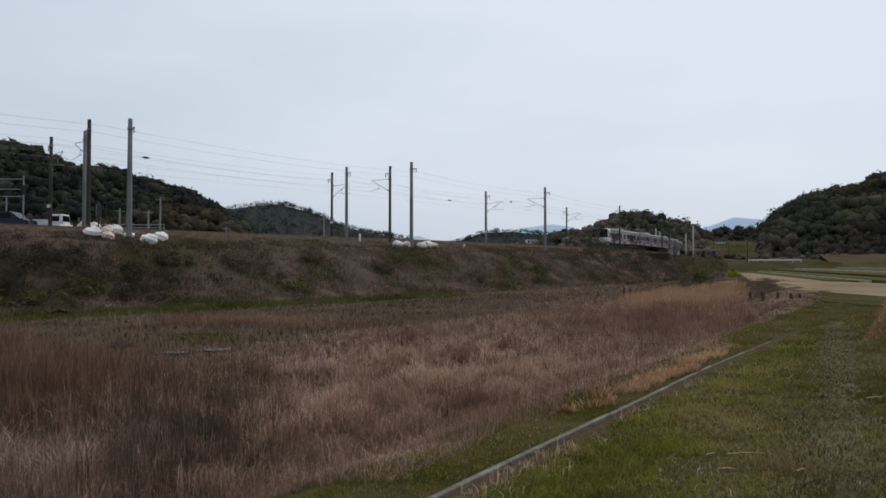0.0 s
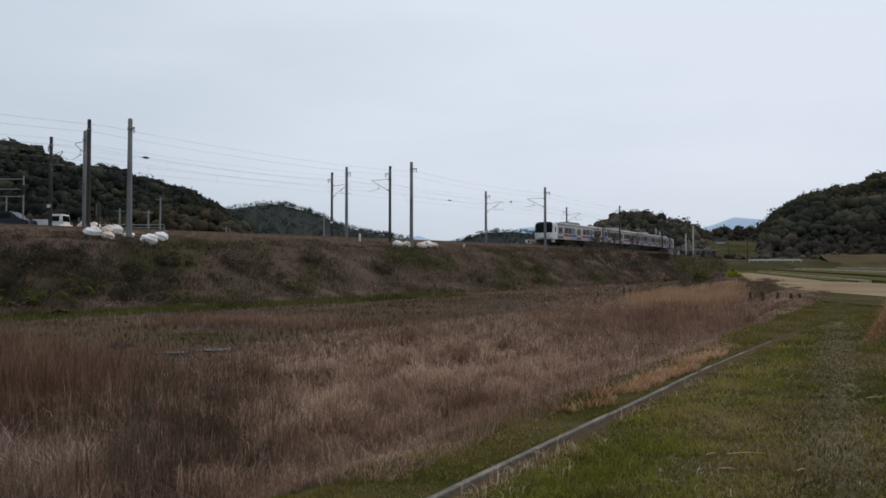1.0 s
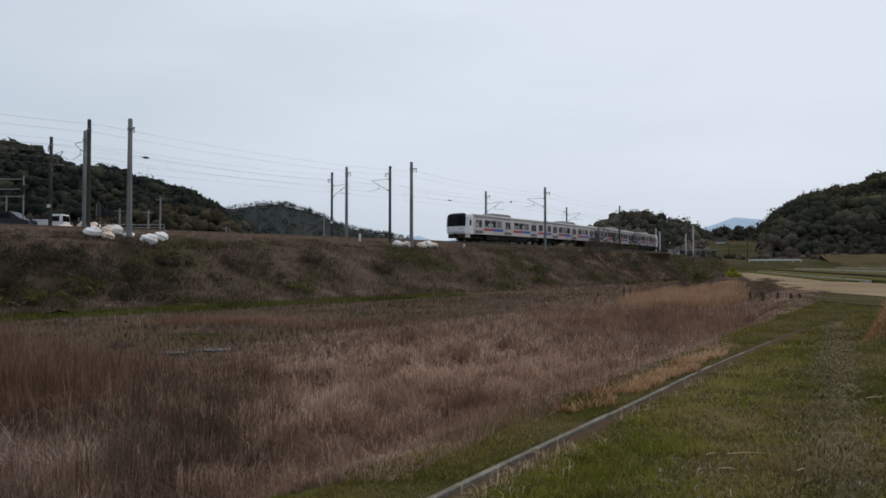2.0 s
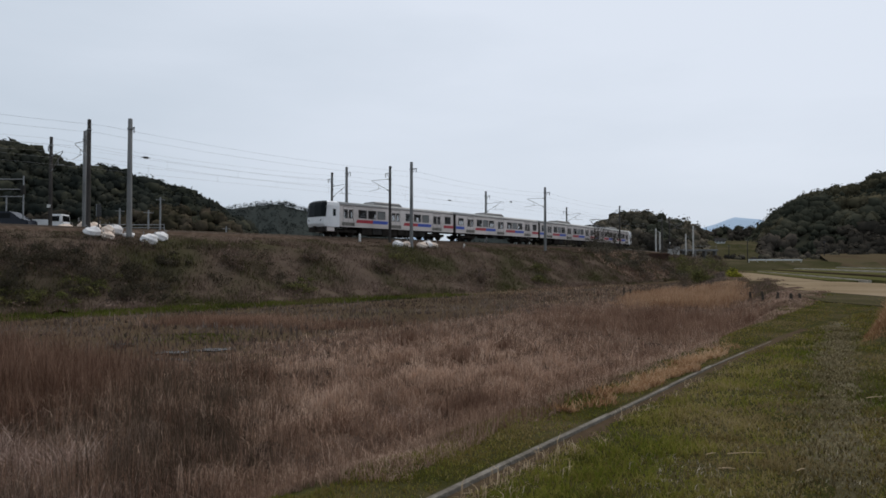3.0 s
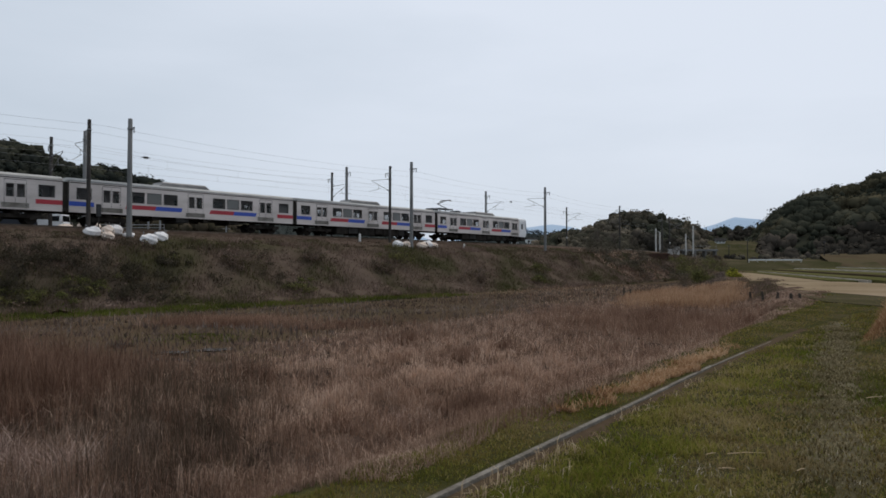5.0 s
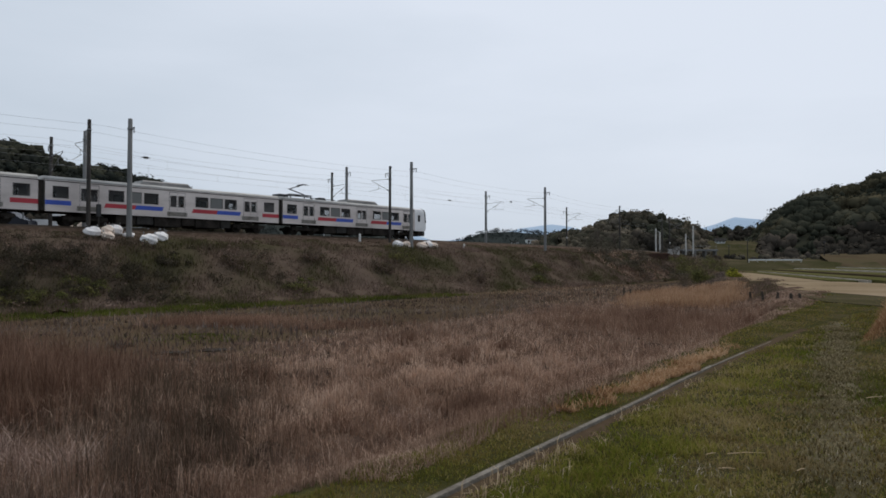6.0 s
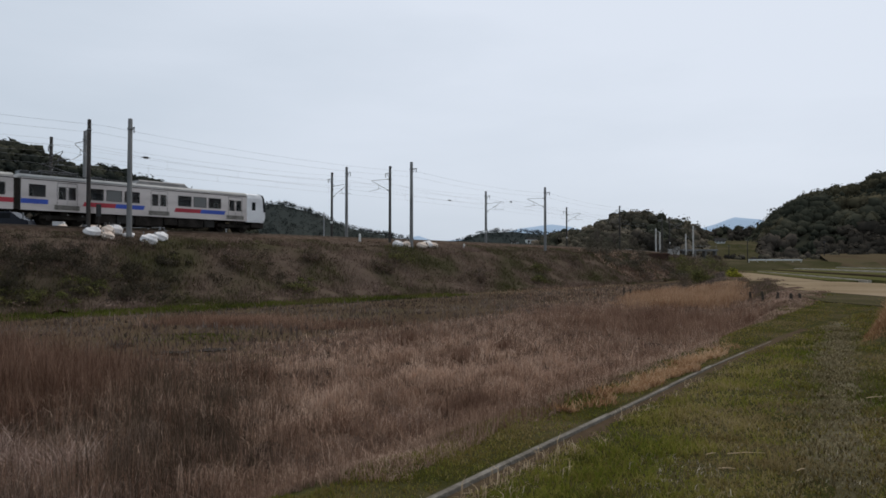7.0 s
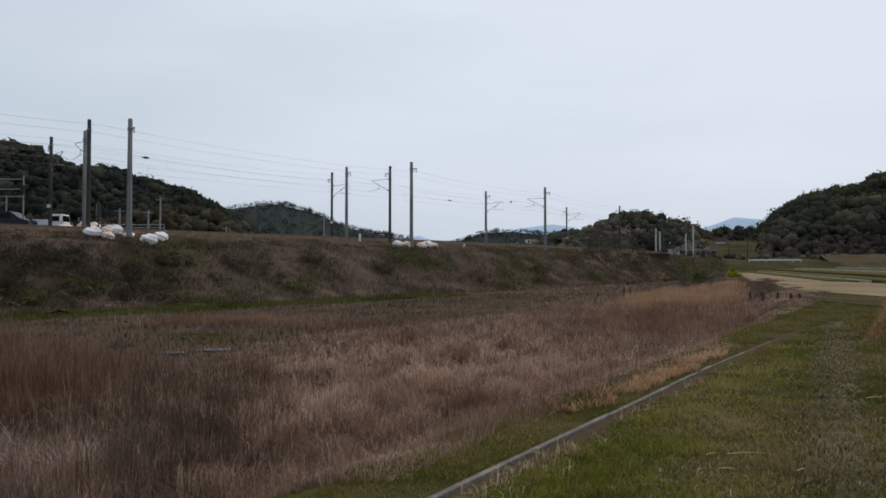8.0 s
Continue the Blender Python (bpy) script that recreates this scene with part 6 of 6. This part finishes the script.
def build_line_things():
    bags = ((-0.6, 4.1, 1.15, 0.75, "bag"), (0.1, 5.0, 0.95, 0.65, "bag_tan"), (0.3, 4.2, 1.0, 0.95, "bag_tan"), (1.1, 3.6, 1.0, 0.85, "bag"), (1.9, 4.2, 0.8, 0.4, "bag"), (2.5, 6.2, 1.15, 0.85, "bag"), (3.8, 5.2, 1.1, 0.85, "bag"),
            (28.7, 5.0, 1.1, 0.8, "bag"), (29.7, 5.3, 1.0, 0.8, "bag_tan"), (32.0, 5.4, 1.3, 0.8, "bag_tan"), (33.2, 5.0, 1.2, 0.9, "bag"), (34.0, 5.0, 1.2, 0.7, "bag_tan"),
            (3.4, -9.6, 1.3, 1.35, "bag_tan"), (4.2, -9.8, 1.3, 1.15, "bag_tan"), (1.9, -10.2, 1.5, 0.85, "bag_tan"))
    for i, (s, off, w, h, kind) in enumerate(bags):
        ton_bag(s, off, w, h, kind, 200 + i, 0.0, (0, 40, 75, 20)[i % 4])
    # white marker posts
    for s, off, h in ((25.1, 3.2, 0.75), (39.9, 4.7, 0.5), (-0.2, 2.95, 0.4)):
        x, y = line(s, off)
        m = new("marker_post")
        bm = bmesh.new()
        box(bm, -0.09, 0.09, -0.09, 0.09, -0.3, h, 0.02)
        part("post", bm, M["marker"], m)
        bm = bmesh.new()
        lathe(bm, [(0.127, h), (0.05, h + 0.07)], 4)
        part("cap", bm, M["marker"], m)
        m.matrix_basis = pose(x, y, float(bank_z(off, s)), 0, 0, 42)
        tagged(m, "short white marker post beside the track", "marker post", "marker posts")
    # an old stake leaning beside the bags
    m = new("leaning_stake")
    bm = bmesh.new()
    rod(bm, (0, 0, -0.5), (-0.7, 0, 0.9), 0.07, 0.05, 7)
    part("stake", bm, M["wood_post"], m)
    x, y = line(32.6, 6.4)
    m.matrix_basis = pose(x, y, float(bank_z(6.4, 32.6)))
    tagged(m, "dark wooden stake leaning on the embankment", "stake")
    # a small dark signal on a stalk
    x, y = line(0.4, 2.3)
    m = new("track_signal")
    bm = bmesh.new()
    rod(bm, (0, 0, -0.4), (0, 0, 1.3), 0.05)
    part("post", bm, M["mast_dark"], m)
    bm = bmesh.new()
    box(bm, -0.16, 0.16, -0.12, 0.12, 1.1, 2.05, 0.04)
    part("head", bm, M["black"], m)
    m.matrix_basis = pose(x, y, RAIL - 0.4, 0, 0, 40)
    tagged(m, "dark trackside signal on a short post", "signal")
    # relay cabinets
    for s, off, w, h in ((137.8, 3.4, 0.9, 2.0), (128, 3.6, 0.8, 1.3), (132, -8, 1.3, 1.8)):
        x, y = line(s, off)
        m = new("relay_cabinet")
        bm = bmesh.new()
        box(bm, -w / 2, w / 2, -0.5, 0.5, 0, h, 0.04)
        part("body", bm, M["concrete"], m)
        bm = bmesh.new()
        box(bm, -w / 2 - 0.08, w / 2 + 0.08, -0.58, 0.58, h, h + 0.08, 0.02)
        part("roof", bm, M["steel"], m)
        bm = bmesh.new()
        box(bm, -w / 2 + 0.1, w / 2 - 0.1, -0.525, -0.505, 0.15, h - 0.15)
        part("door", bm, M["concrete"], m)
        m.matrix_basis = pose(x, y, float(bank_z(off, s)) - 0.1, 0, 0, 30)
        tagged(m, "pale grey relay cabinet beside the railway", "cabinet", "relay cabinets")


def build_platform():
    p = new("platform")
    bm = bmesh.new()
    box(bm, 0, 10, -1.2, 1.2, 5.0, 5.45, 0.05)
    part("deck", bm, M["mast_concrete"], p)
    for i in range(4):
        bm = bmesh.new()
        box(bm, 0.6 + i * 2.9, 1.0 + i * 2.9, -0.9, 0.9, 2.0, 5.0, 0.03)
        part("pier", bm, M["mast_concrete"], p)
    for i in range(5):
        bm = bmesh.new()
        rod(bm, (0.3 + i * 2.3, -1.1, 5.4), (0.3 + i * 2.3, -1.1, 6.3), 0.03)
        part("rail_post", bm, M["steel"], p)
    bm = bmesh.new()
    rod(bm, (0.2, -1.1, 6.3), (9.8, -1.1, 6.3), 0.03)
    part("handrail", bm, M["steel"], p)
    p.matrix_basis = pose(65, 176, 0, 0, 0, 4)
    tagged(p, "grey concrete platform on piers at the far bend", "platform")


def vehicle(name, x, y, z, turn, paint, label, truck):
    car = new(name)
    if truck:
        bm = bmesh.new()
        extrude(bm, [(-0.7, 0.45), (-0.7, 1.78), (0.7, 1.78), (0.7, 0.45)], 1.7, 2.9)
        bmesh.ops.bevel(bm, geom=list(bm.edges), offset=0.07, segments=2, affect="EDGES")
        cabin = part("cab", bm, M[paint], car)
        for s in (1, -1):
            bm = bmesh.new()
            box(bm, 1.95, 2.65, s * 0.705 - 0.008, s * 0.705 + 0.008, 1.12, 1.6)
            part("side_window", bm, M["windscreen"], cabin)
        bm = bmesh.new()
        box(bm, 2.895, 2.91, -0.58, 0.58, 1.1, 1.65)
        part("windscreen", bm, M["windscreen"], cabin)
        bm = bmesh.new()
        box(bm, -0.4, 1.66, -0.7, 0.7, 0.55, 0.66)
        part("bed", bm, M[paint], car)
        for q in ((-0.4, 1.66, -0.72, -0.68), (-0.4, 1.66, 0.68, 0.72), (-0.44, -0.4, -0.72, 0.72)):
            bm = bmesh.new()
            box(bm, *q, 0.62, 1.28)
            part("side_board", bm, M[paint], car)
        axles = (0.2, 2.35)
    else:
        bm = bmesh.new()
        prof = [(-0.4, 0.35), (-0.42, 1.0), (0.0, 1.12), (0.35, 1.72), (2.6, 1.76), (3.3, 1.15), (4.1, 1.0), (4.2, 0.4)]
        a = [bm.verts.new((px, -0.8, pz)) for px, pz in prof]
        b = [bm.verts.new((px, 0.8, pz)) for px, pz in prof]
        for i in range(8):
            bm.faces.new((a[i], a[(i + 1) % 8], b[(i + 1) % 8], b[i]))
        bm.faces.new(a[::-1])
        bm.faces.new(b)
        bmesh.ops.bevel(bm, geom=list(bm.edges), offset=0.08, segments=2, affect="EDGES")
        body = part("body", bm, M[paint], car)
        for s in (1, -1):
            for q0, q1 in ((0.5, 1.5), (1.6, 2.65)):
                bm = bmesh.new()
                box(bm, q0, q1, s * 0.805 - 0.008, s * 0.805 + 0.008, 1.15, 1.6)
                part("side_window", bm, M["windscreen"], body)
        axles = (0.45, 3.3)
    for ax in axles:
        for s in (1, -1):
            bm = bmesh.new()
            rod(bm, (ax, s * 0.72 - 0.09, 0.29), (ax, s * 0.72 + 0.09, 0.29), 0.29, seg=16)
            wheel = part("wheel", bm, M["black"], car)
            bm = bmesh.new()
            rod(bm, (ax, s * 0.72 - 0.1, 0.29), (ax, s * 0.72 + 0.1, 0.29), 0.17, seg=12)
            part("rim", bm, M["steel"], wheel)
    car.matrix_basis = pose(x, y, z, 0, 0, turn)
    tagged(car, label, "car" if not truck else "truck")


def build_roadside():
    """What stands on the lane behind the line."""
    vehicle("parked_car", -40.6, 57.0, 4.39, 3, "car_dark", "dark blue van parked behind the railway", False)
    vehicle("small_truck", -38.1, 60.0, 4.36, 2, "car_white", "small white pickup truck parked behind the railway", True)
    f = new("steel_frame")
    z0, d = 4.5, 57.0
    cols = [((px - 784) / 1140 * d, top) for px, top in ((40, 9.35), (10, 7.6), (-45, 9.35))]
    for x, top in cols:
        bm = bmesh.new()
        rod(bm, (x, d, z0 - 0.4), (x, d, top), 0.065, seg=10)
        part("post", bm, M["steel"], f)
    for z in (9.05, 8.15, 7.5):
        bm = bmesh.new()
        rod(bm, (cols[2][0], d, z), (cols[0][0], d, z), 0.04, seg=8)
        part("beam", bm, M["steel"], f)
    bm = bmesh.new()
    box(bm, cols[0][0] - 0.2, cols[0][0] + 0.1, d - 0.15, d + 0.15, 7.7, 8.5, 0.03)
    part("switch_box", bm, M["under_grey"], f)
    tagged(f, "grey steel pole frame with cross beams behind the railway", "steel frame")
    g = new("guard_rail")
    for i in range(5):
        bm = bmesh.new()
        x = -32.0 + i * 1.5
        rod(bm, (x, 60.0, 3.9), (x, 60.0, 5.22), 0.04)
        part("post", bm, M["steel"], g)
    for z in (4.9, 5.18):
        bm = bmesh.new()
        rod(bm, (-32.0, 60.0, z), (-26.0, 60.0, z), 0.035)
        part("rail", bm, M["steel"], g)
    tagged(g, "low grey guard rail along the lane", "guard rail")
    for px, d, h0, h1, kind in ((283, 75, 4.2, 9.3, "steel"), (262, 70, 4.2, 7.4, "steel"), (211, 75, 4.2, 8.0, "steel"), (573, 92, 3.0, 8.9, "steel"), (400, 80, 3.8, 6.2, "steel"), (1323, 150, 0.0, 7.2, "mast_dark"), (1459, 160, 1.5, 7.2, "mast_dark"), (1485, 165, 1.5, 5.5, "mast_dark"), (1290, 170, 0, 6.5, "mast_dark")):
        m = new("utility_pole")
        x = (px - 784) / 1140 * d
        bm = bmesh.new()
        lathe(bm, [(0.12, -0.5), (0.08, h1 - h0)], 10)
        part("pole", bm, M[kind], m)
        bm = bmesh.new()
        rod(bm, (-0.5, 0, h1 - h0 - 0.3), (0.5, 0, h1 - h0 - 0.3), 0.03)
        part("crossarm", bm, M["steel"], m)
        m.matrix_basis = pose(x, d, h0, 0, 0, 20)
        tagged(m, "slim utility pole in the valley", "utility pole", "utility poles")


def house(x, y, z, w, d, h, turn, label):
    """A small farm building seen far off."""
    b = new("farm_building")
    bm = bmesh.new()
    box(bm, -w / 2, w / 2, -d / 2, d / 2, -0.5, h)
    part("wall", bm, M["marker"], b)
    for s in (1, -1):
        bm = bmesh.new()
        vs = [(-w / 2 - 0.4, s * (d / 2 + 0.4), h - 0.1), (w / 2 + 0.4, s * (d / 2 + 0.4), h - 0.1), (w / 2 + 0.4, 0, h + d * 0.28), (-w / 2 - 0.4, 0, h + d * 0.28)]
        lo = [bm.verts.new(v) for v in vs]
        up = [bm.verts.new((v[0], v[1], v[2] + 0.14)) for v in vs]
        bm.faces.new(lo)
        bm.faces.new(up)
        for i in range(4):
            bm.faces.new((lo[i], lo[(i + 1) % 4], up[(i + 1) % 4], up[i]))
        part("roof", bm, M["under_grey"], b)
    for i in range(3):
        bm = bmesh.new()
        cx = -w / 2 + w * (i + 0.5) / 3
        box(bm, cx - w * 0.1, cx + w * 0.1, -d / 2 - 0.03, -d / 2 + 0.02, h * 0.35, h * 0.75)
        part("window", bm, M["windscreen"], b)
    b.matrix_basis = pose(x, y, z, 0, 0, turn)
    tagged(b, label, "house", "farm buildings")


def build_fields():
    """Fields and terraces of the valley, as low slabs of earth."""
    def slab(name, pts, z, thick, material, label):
        bm = bmesh.new()
        lo = [bm.verts.new((x, y, z - thick)) for x, y in pts]
        up = [bm.verts.new((x, y, z)) for x, y in pts]
        n = len(pts)
        bm.faces.new(lo[::-1])
        bm.faces.new(up)
        for i in range(n):
            bm.faces.new((lo[i], lo[(i + 1) % n], up[(i + 1) % n], up[i]))
        tagged(part(name, bm, material), label, "field", kind="structure")
    slab("field_stubble", [(20.2, 18), (36, 14), (33.6, 49), (33.2, 58), (27.6, 55), (22.0, 41.7), (20.4, 37)], 0.05, 0.5, M["tan_field"], "dry tan stubble field")
    slab("field_green_near", [(17.8, 33), (20.2, 37), (20.1, 26), (20.1, 18.5), (16.6, 18.5), (15.4, 26)], 0.03, 0.3, M["terrace"], "strip of green turf before the stubble field")

    def strip(name, g0, g1, f0, f1, z, material, label, skew=0.0):
        """A field strip along the valley: g across, f along it."""
        slab(name, [(0.944 * g + 0.33 * f, 0.944 * f - 0.33 * g) for g, f in ((g0, f0), (g1, f0), (g1, f1), (g0 + skew, f1))], z, 1.6, material, label)
    strip("field_strip", 6.8, 12.7, 62, 118, 0.07, M["tan_field"], "pale tan field strip in the valley", 4.0)
    strip("field_strip", 12.9, 14.9, 62, 132, 0.14, M["green_field"], "narrow green field strip in the valley")
    strip("field_balk", 15.1, 15.36, 60, 128, 0.22, M["field_path"], "pale footpath between field strips")
    strip("field_strip", 15.6, 19.0, 48, 138, 0.26, M["green_field"], "narrow green field strip in the valley")
    strip("field_strip", 19.1, 20.0, 48, 140, 0.44, M["soil_brown"], "brown balk between field strips")
    strip("field_strip", 20.1, 24.4, 48, 146, 0.46, M["green_field"], "green field strip in the valley")
    strip("field_lane", 24.9, 25.9, 40, 152, 0.62, M["field_path"], "pale farm lane between the fields")
    strip("field_strip", 26.4, 33.0, 40, 156, 0.68, M["green_field"], "green field strip in the valley")
    strip("field_strip", 33.4, 33.9, 40, 156, 0.85, M["field_path"], "pale footpath between field strips")
    strip("field_strip", 34.3, 60.0, 40, 156, 0.9, M["green_field"], "green field in the valley")
    def slope(name, rows, material, label):
        """A bank of earth that rises through rows of (x0, x1, y, z)."""
        bm = bmesh.new()
        k = 14
        grid = [[bm.verts.new((x0 + (x1 - x0) * i / k, y + 1.2 * math.sin(i * 1.7 + y), z + 0.16 * math.sin(i * 2.3 + z))) for i in range(k + 1)] for x0, x1, y, z in rows]
        for p, q in zip(grid, grid[1:]):
            for i in range(k):
                bm.faces.new((p[i], p[i + 1], q[i + 1], q[i]))
        tagged(part(name, bm, material, None, "", True), label, "field", kind="structure")
    slope("terrace_road", [(45, 97, 139, -0.6), (46, 98, 143, 0.7), (48, 100, 149, 1.9), (50, 102, 153, 2.05), (54, 112, 168, 2.5), (58, 118, 182, 3.1)], M["terrace"], "green bank that carries the field road")
    slope("terrace_high", [(87, 188, 140, -0.6), (88, 190, 144, 0.9), (91, 195, 152, 2.4), (94, 200, 160, 3.6), (100, 210, 170, 3.9), (108, 220, 186, 4.4)], M["soil_brown"], "brown earth terrace below the hill")
    slope("terrace_far", [(72, 90, 178, 3.0), (78, 92, 190, 5.2), (85, 100, 205, 7.0), (94, 112, 228, 9.3), (104, 124, 252, 10.5)], M["terrace"], "green terraced slope below the woods")
    # a long white pipe rail by the terraces
    g = new("guard_rail")
    for i in range(7):
        bm = bmesh.new()
        rod(bm, (i * 2.0, 0.15, -0.4), (i * 2.0, 0.15, 0.35), 0.07)
        part("post", bm, M["marker"], g)
    bm = bmesh.new()
    box(bm, 0, 12.2, -0.08, 0.08, 0.08, 0.4, 0.03)
    part("rail", bm, M["marker"], g)
    g.matrix_basis = pose(71.5, 150.5, 2.2, 0, 0, -2)
    tagged(g, "white guard rail beside the field road", "guard rail")
    house(99, 722, 24.0, 12, 7, 4.6, 10, "white farm building on the far wooded slope")
    house(106, 716, 23.0, 7, 5, 3.2, -5, "white shed on the far wooded slope")
    house(80, 718, 22.5, 8, 5, 3.0, 10, "small white shed far up the valley")
    house(95.5, 222, 8.6, 3.2, 2.4, 0.9, -20, "small farm shed below the woods")


FENCE = ((18.13, 38.0, 0.58), (16.38, 33.0, 0.53), (15.81, 30.5, 0.36), (14.84, 27.5, 0.3), (15.91, 28.75, 0.25), (20.03, 43.5, 0.57), (14.88, 53.0, 0.8), (15.17, 52.25, 0.7))


def build_fence():
    """Old posts at the end of the wet field."""
    r = random.Random(4)
    for x, y, h in FENCE:
        base = float(ground_z(x, y))
        m = new("fence_post")
        bm = bmesh.new()
        lathe(bm, [(0.075, -1.3), (0.07, 0), (0.06, h - 0.02), (0.04, h)], 7)
        part("post", bm, M["wood_post"], m)
        m.matrix_basis = pose(x, y, base, r.uniform(-6, 6), r.uniform(-6, 6), r.uniform(0, 90))
        tagged(m, "weathered dark wooden post at the field's edge", "fence post", "old fence posts")


def build_path_litter():
    for x, y, l, turn in ((2.43, 5.2, 0.31, 3), (2.15, 5.2, 0.1, 20), (4.9, 7.35, 0.24, 14), (2.12, 4.85, 0.12, -6), (2.62, 4.75, 0.09, 25)):
        bm = bmesh.new()
        rod(bm, (-l / 2, 0, 0.01), (0, 0.04 * l, 0.014), 0.004, seg=5)
        rod(bm, (0, 0.04 * l, 0.014), (l / 2, 0, 0.012), 0.004, 0.002, seg=5)
        ob = part("dry_stalk", bm, M["straw"])
        ob.matrix_basis = pose(x, y, float(ground_z(x, y)) + 0.02, 0, 0, turn)
        tagged(ob, "pale dry stalk lying on the path", "stalk", "stalks on the path")


def build_sleepers():
    bed = bpy.data.objects["ballast_bed"]
    bm = bmesh.new()
    box(bm, -0.12, 0.12, -1.0, 1.0, -0.2, 0.0, 0.02)
    first = part("sleeper", bm, M["concrete"], bed)
    for c in (0.0, -3.8):
        for i in range(150):
            s = -45 + i * 0.75
            ob = first if i == 0 and c == 0.0 else new("sleeper", first.data)
            ob.parent = bed
            x, y = line(s, c)
            ob.matrix_basis = pose(x, y, RAIL - 0.165, 0, 0, heading(s))


build_ground()
build_railway()
build_hills()
build_train()
build_masts()
build_wires()
build_abutment()
build_bare_trees()
build_kerb()
build_fields()
build_roadside()
build_line_things()
build_platform()
build_fence()
build_bushes()
build_thatch()
build_reeds()
build_grass()
build_bank_scrub()
build_path_litter()
build_sleepers()
motions()
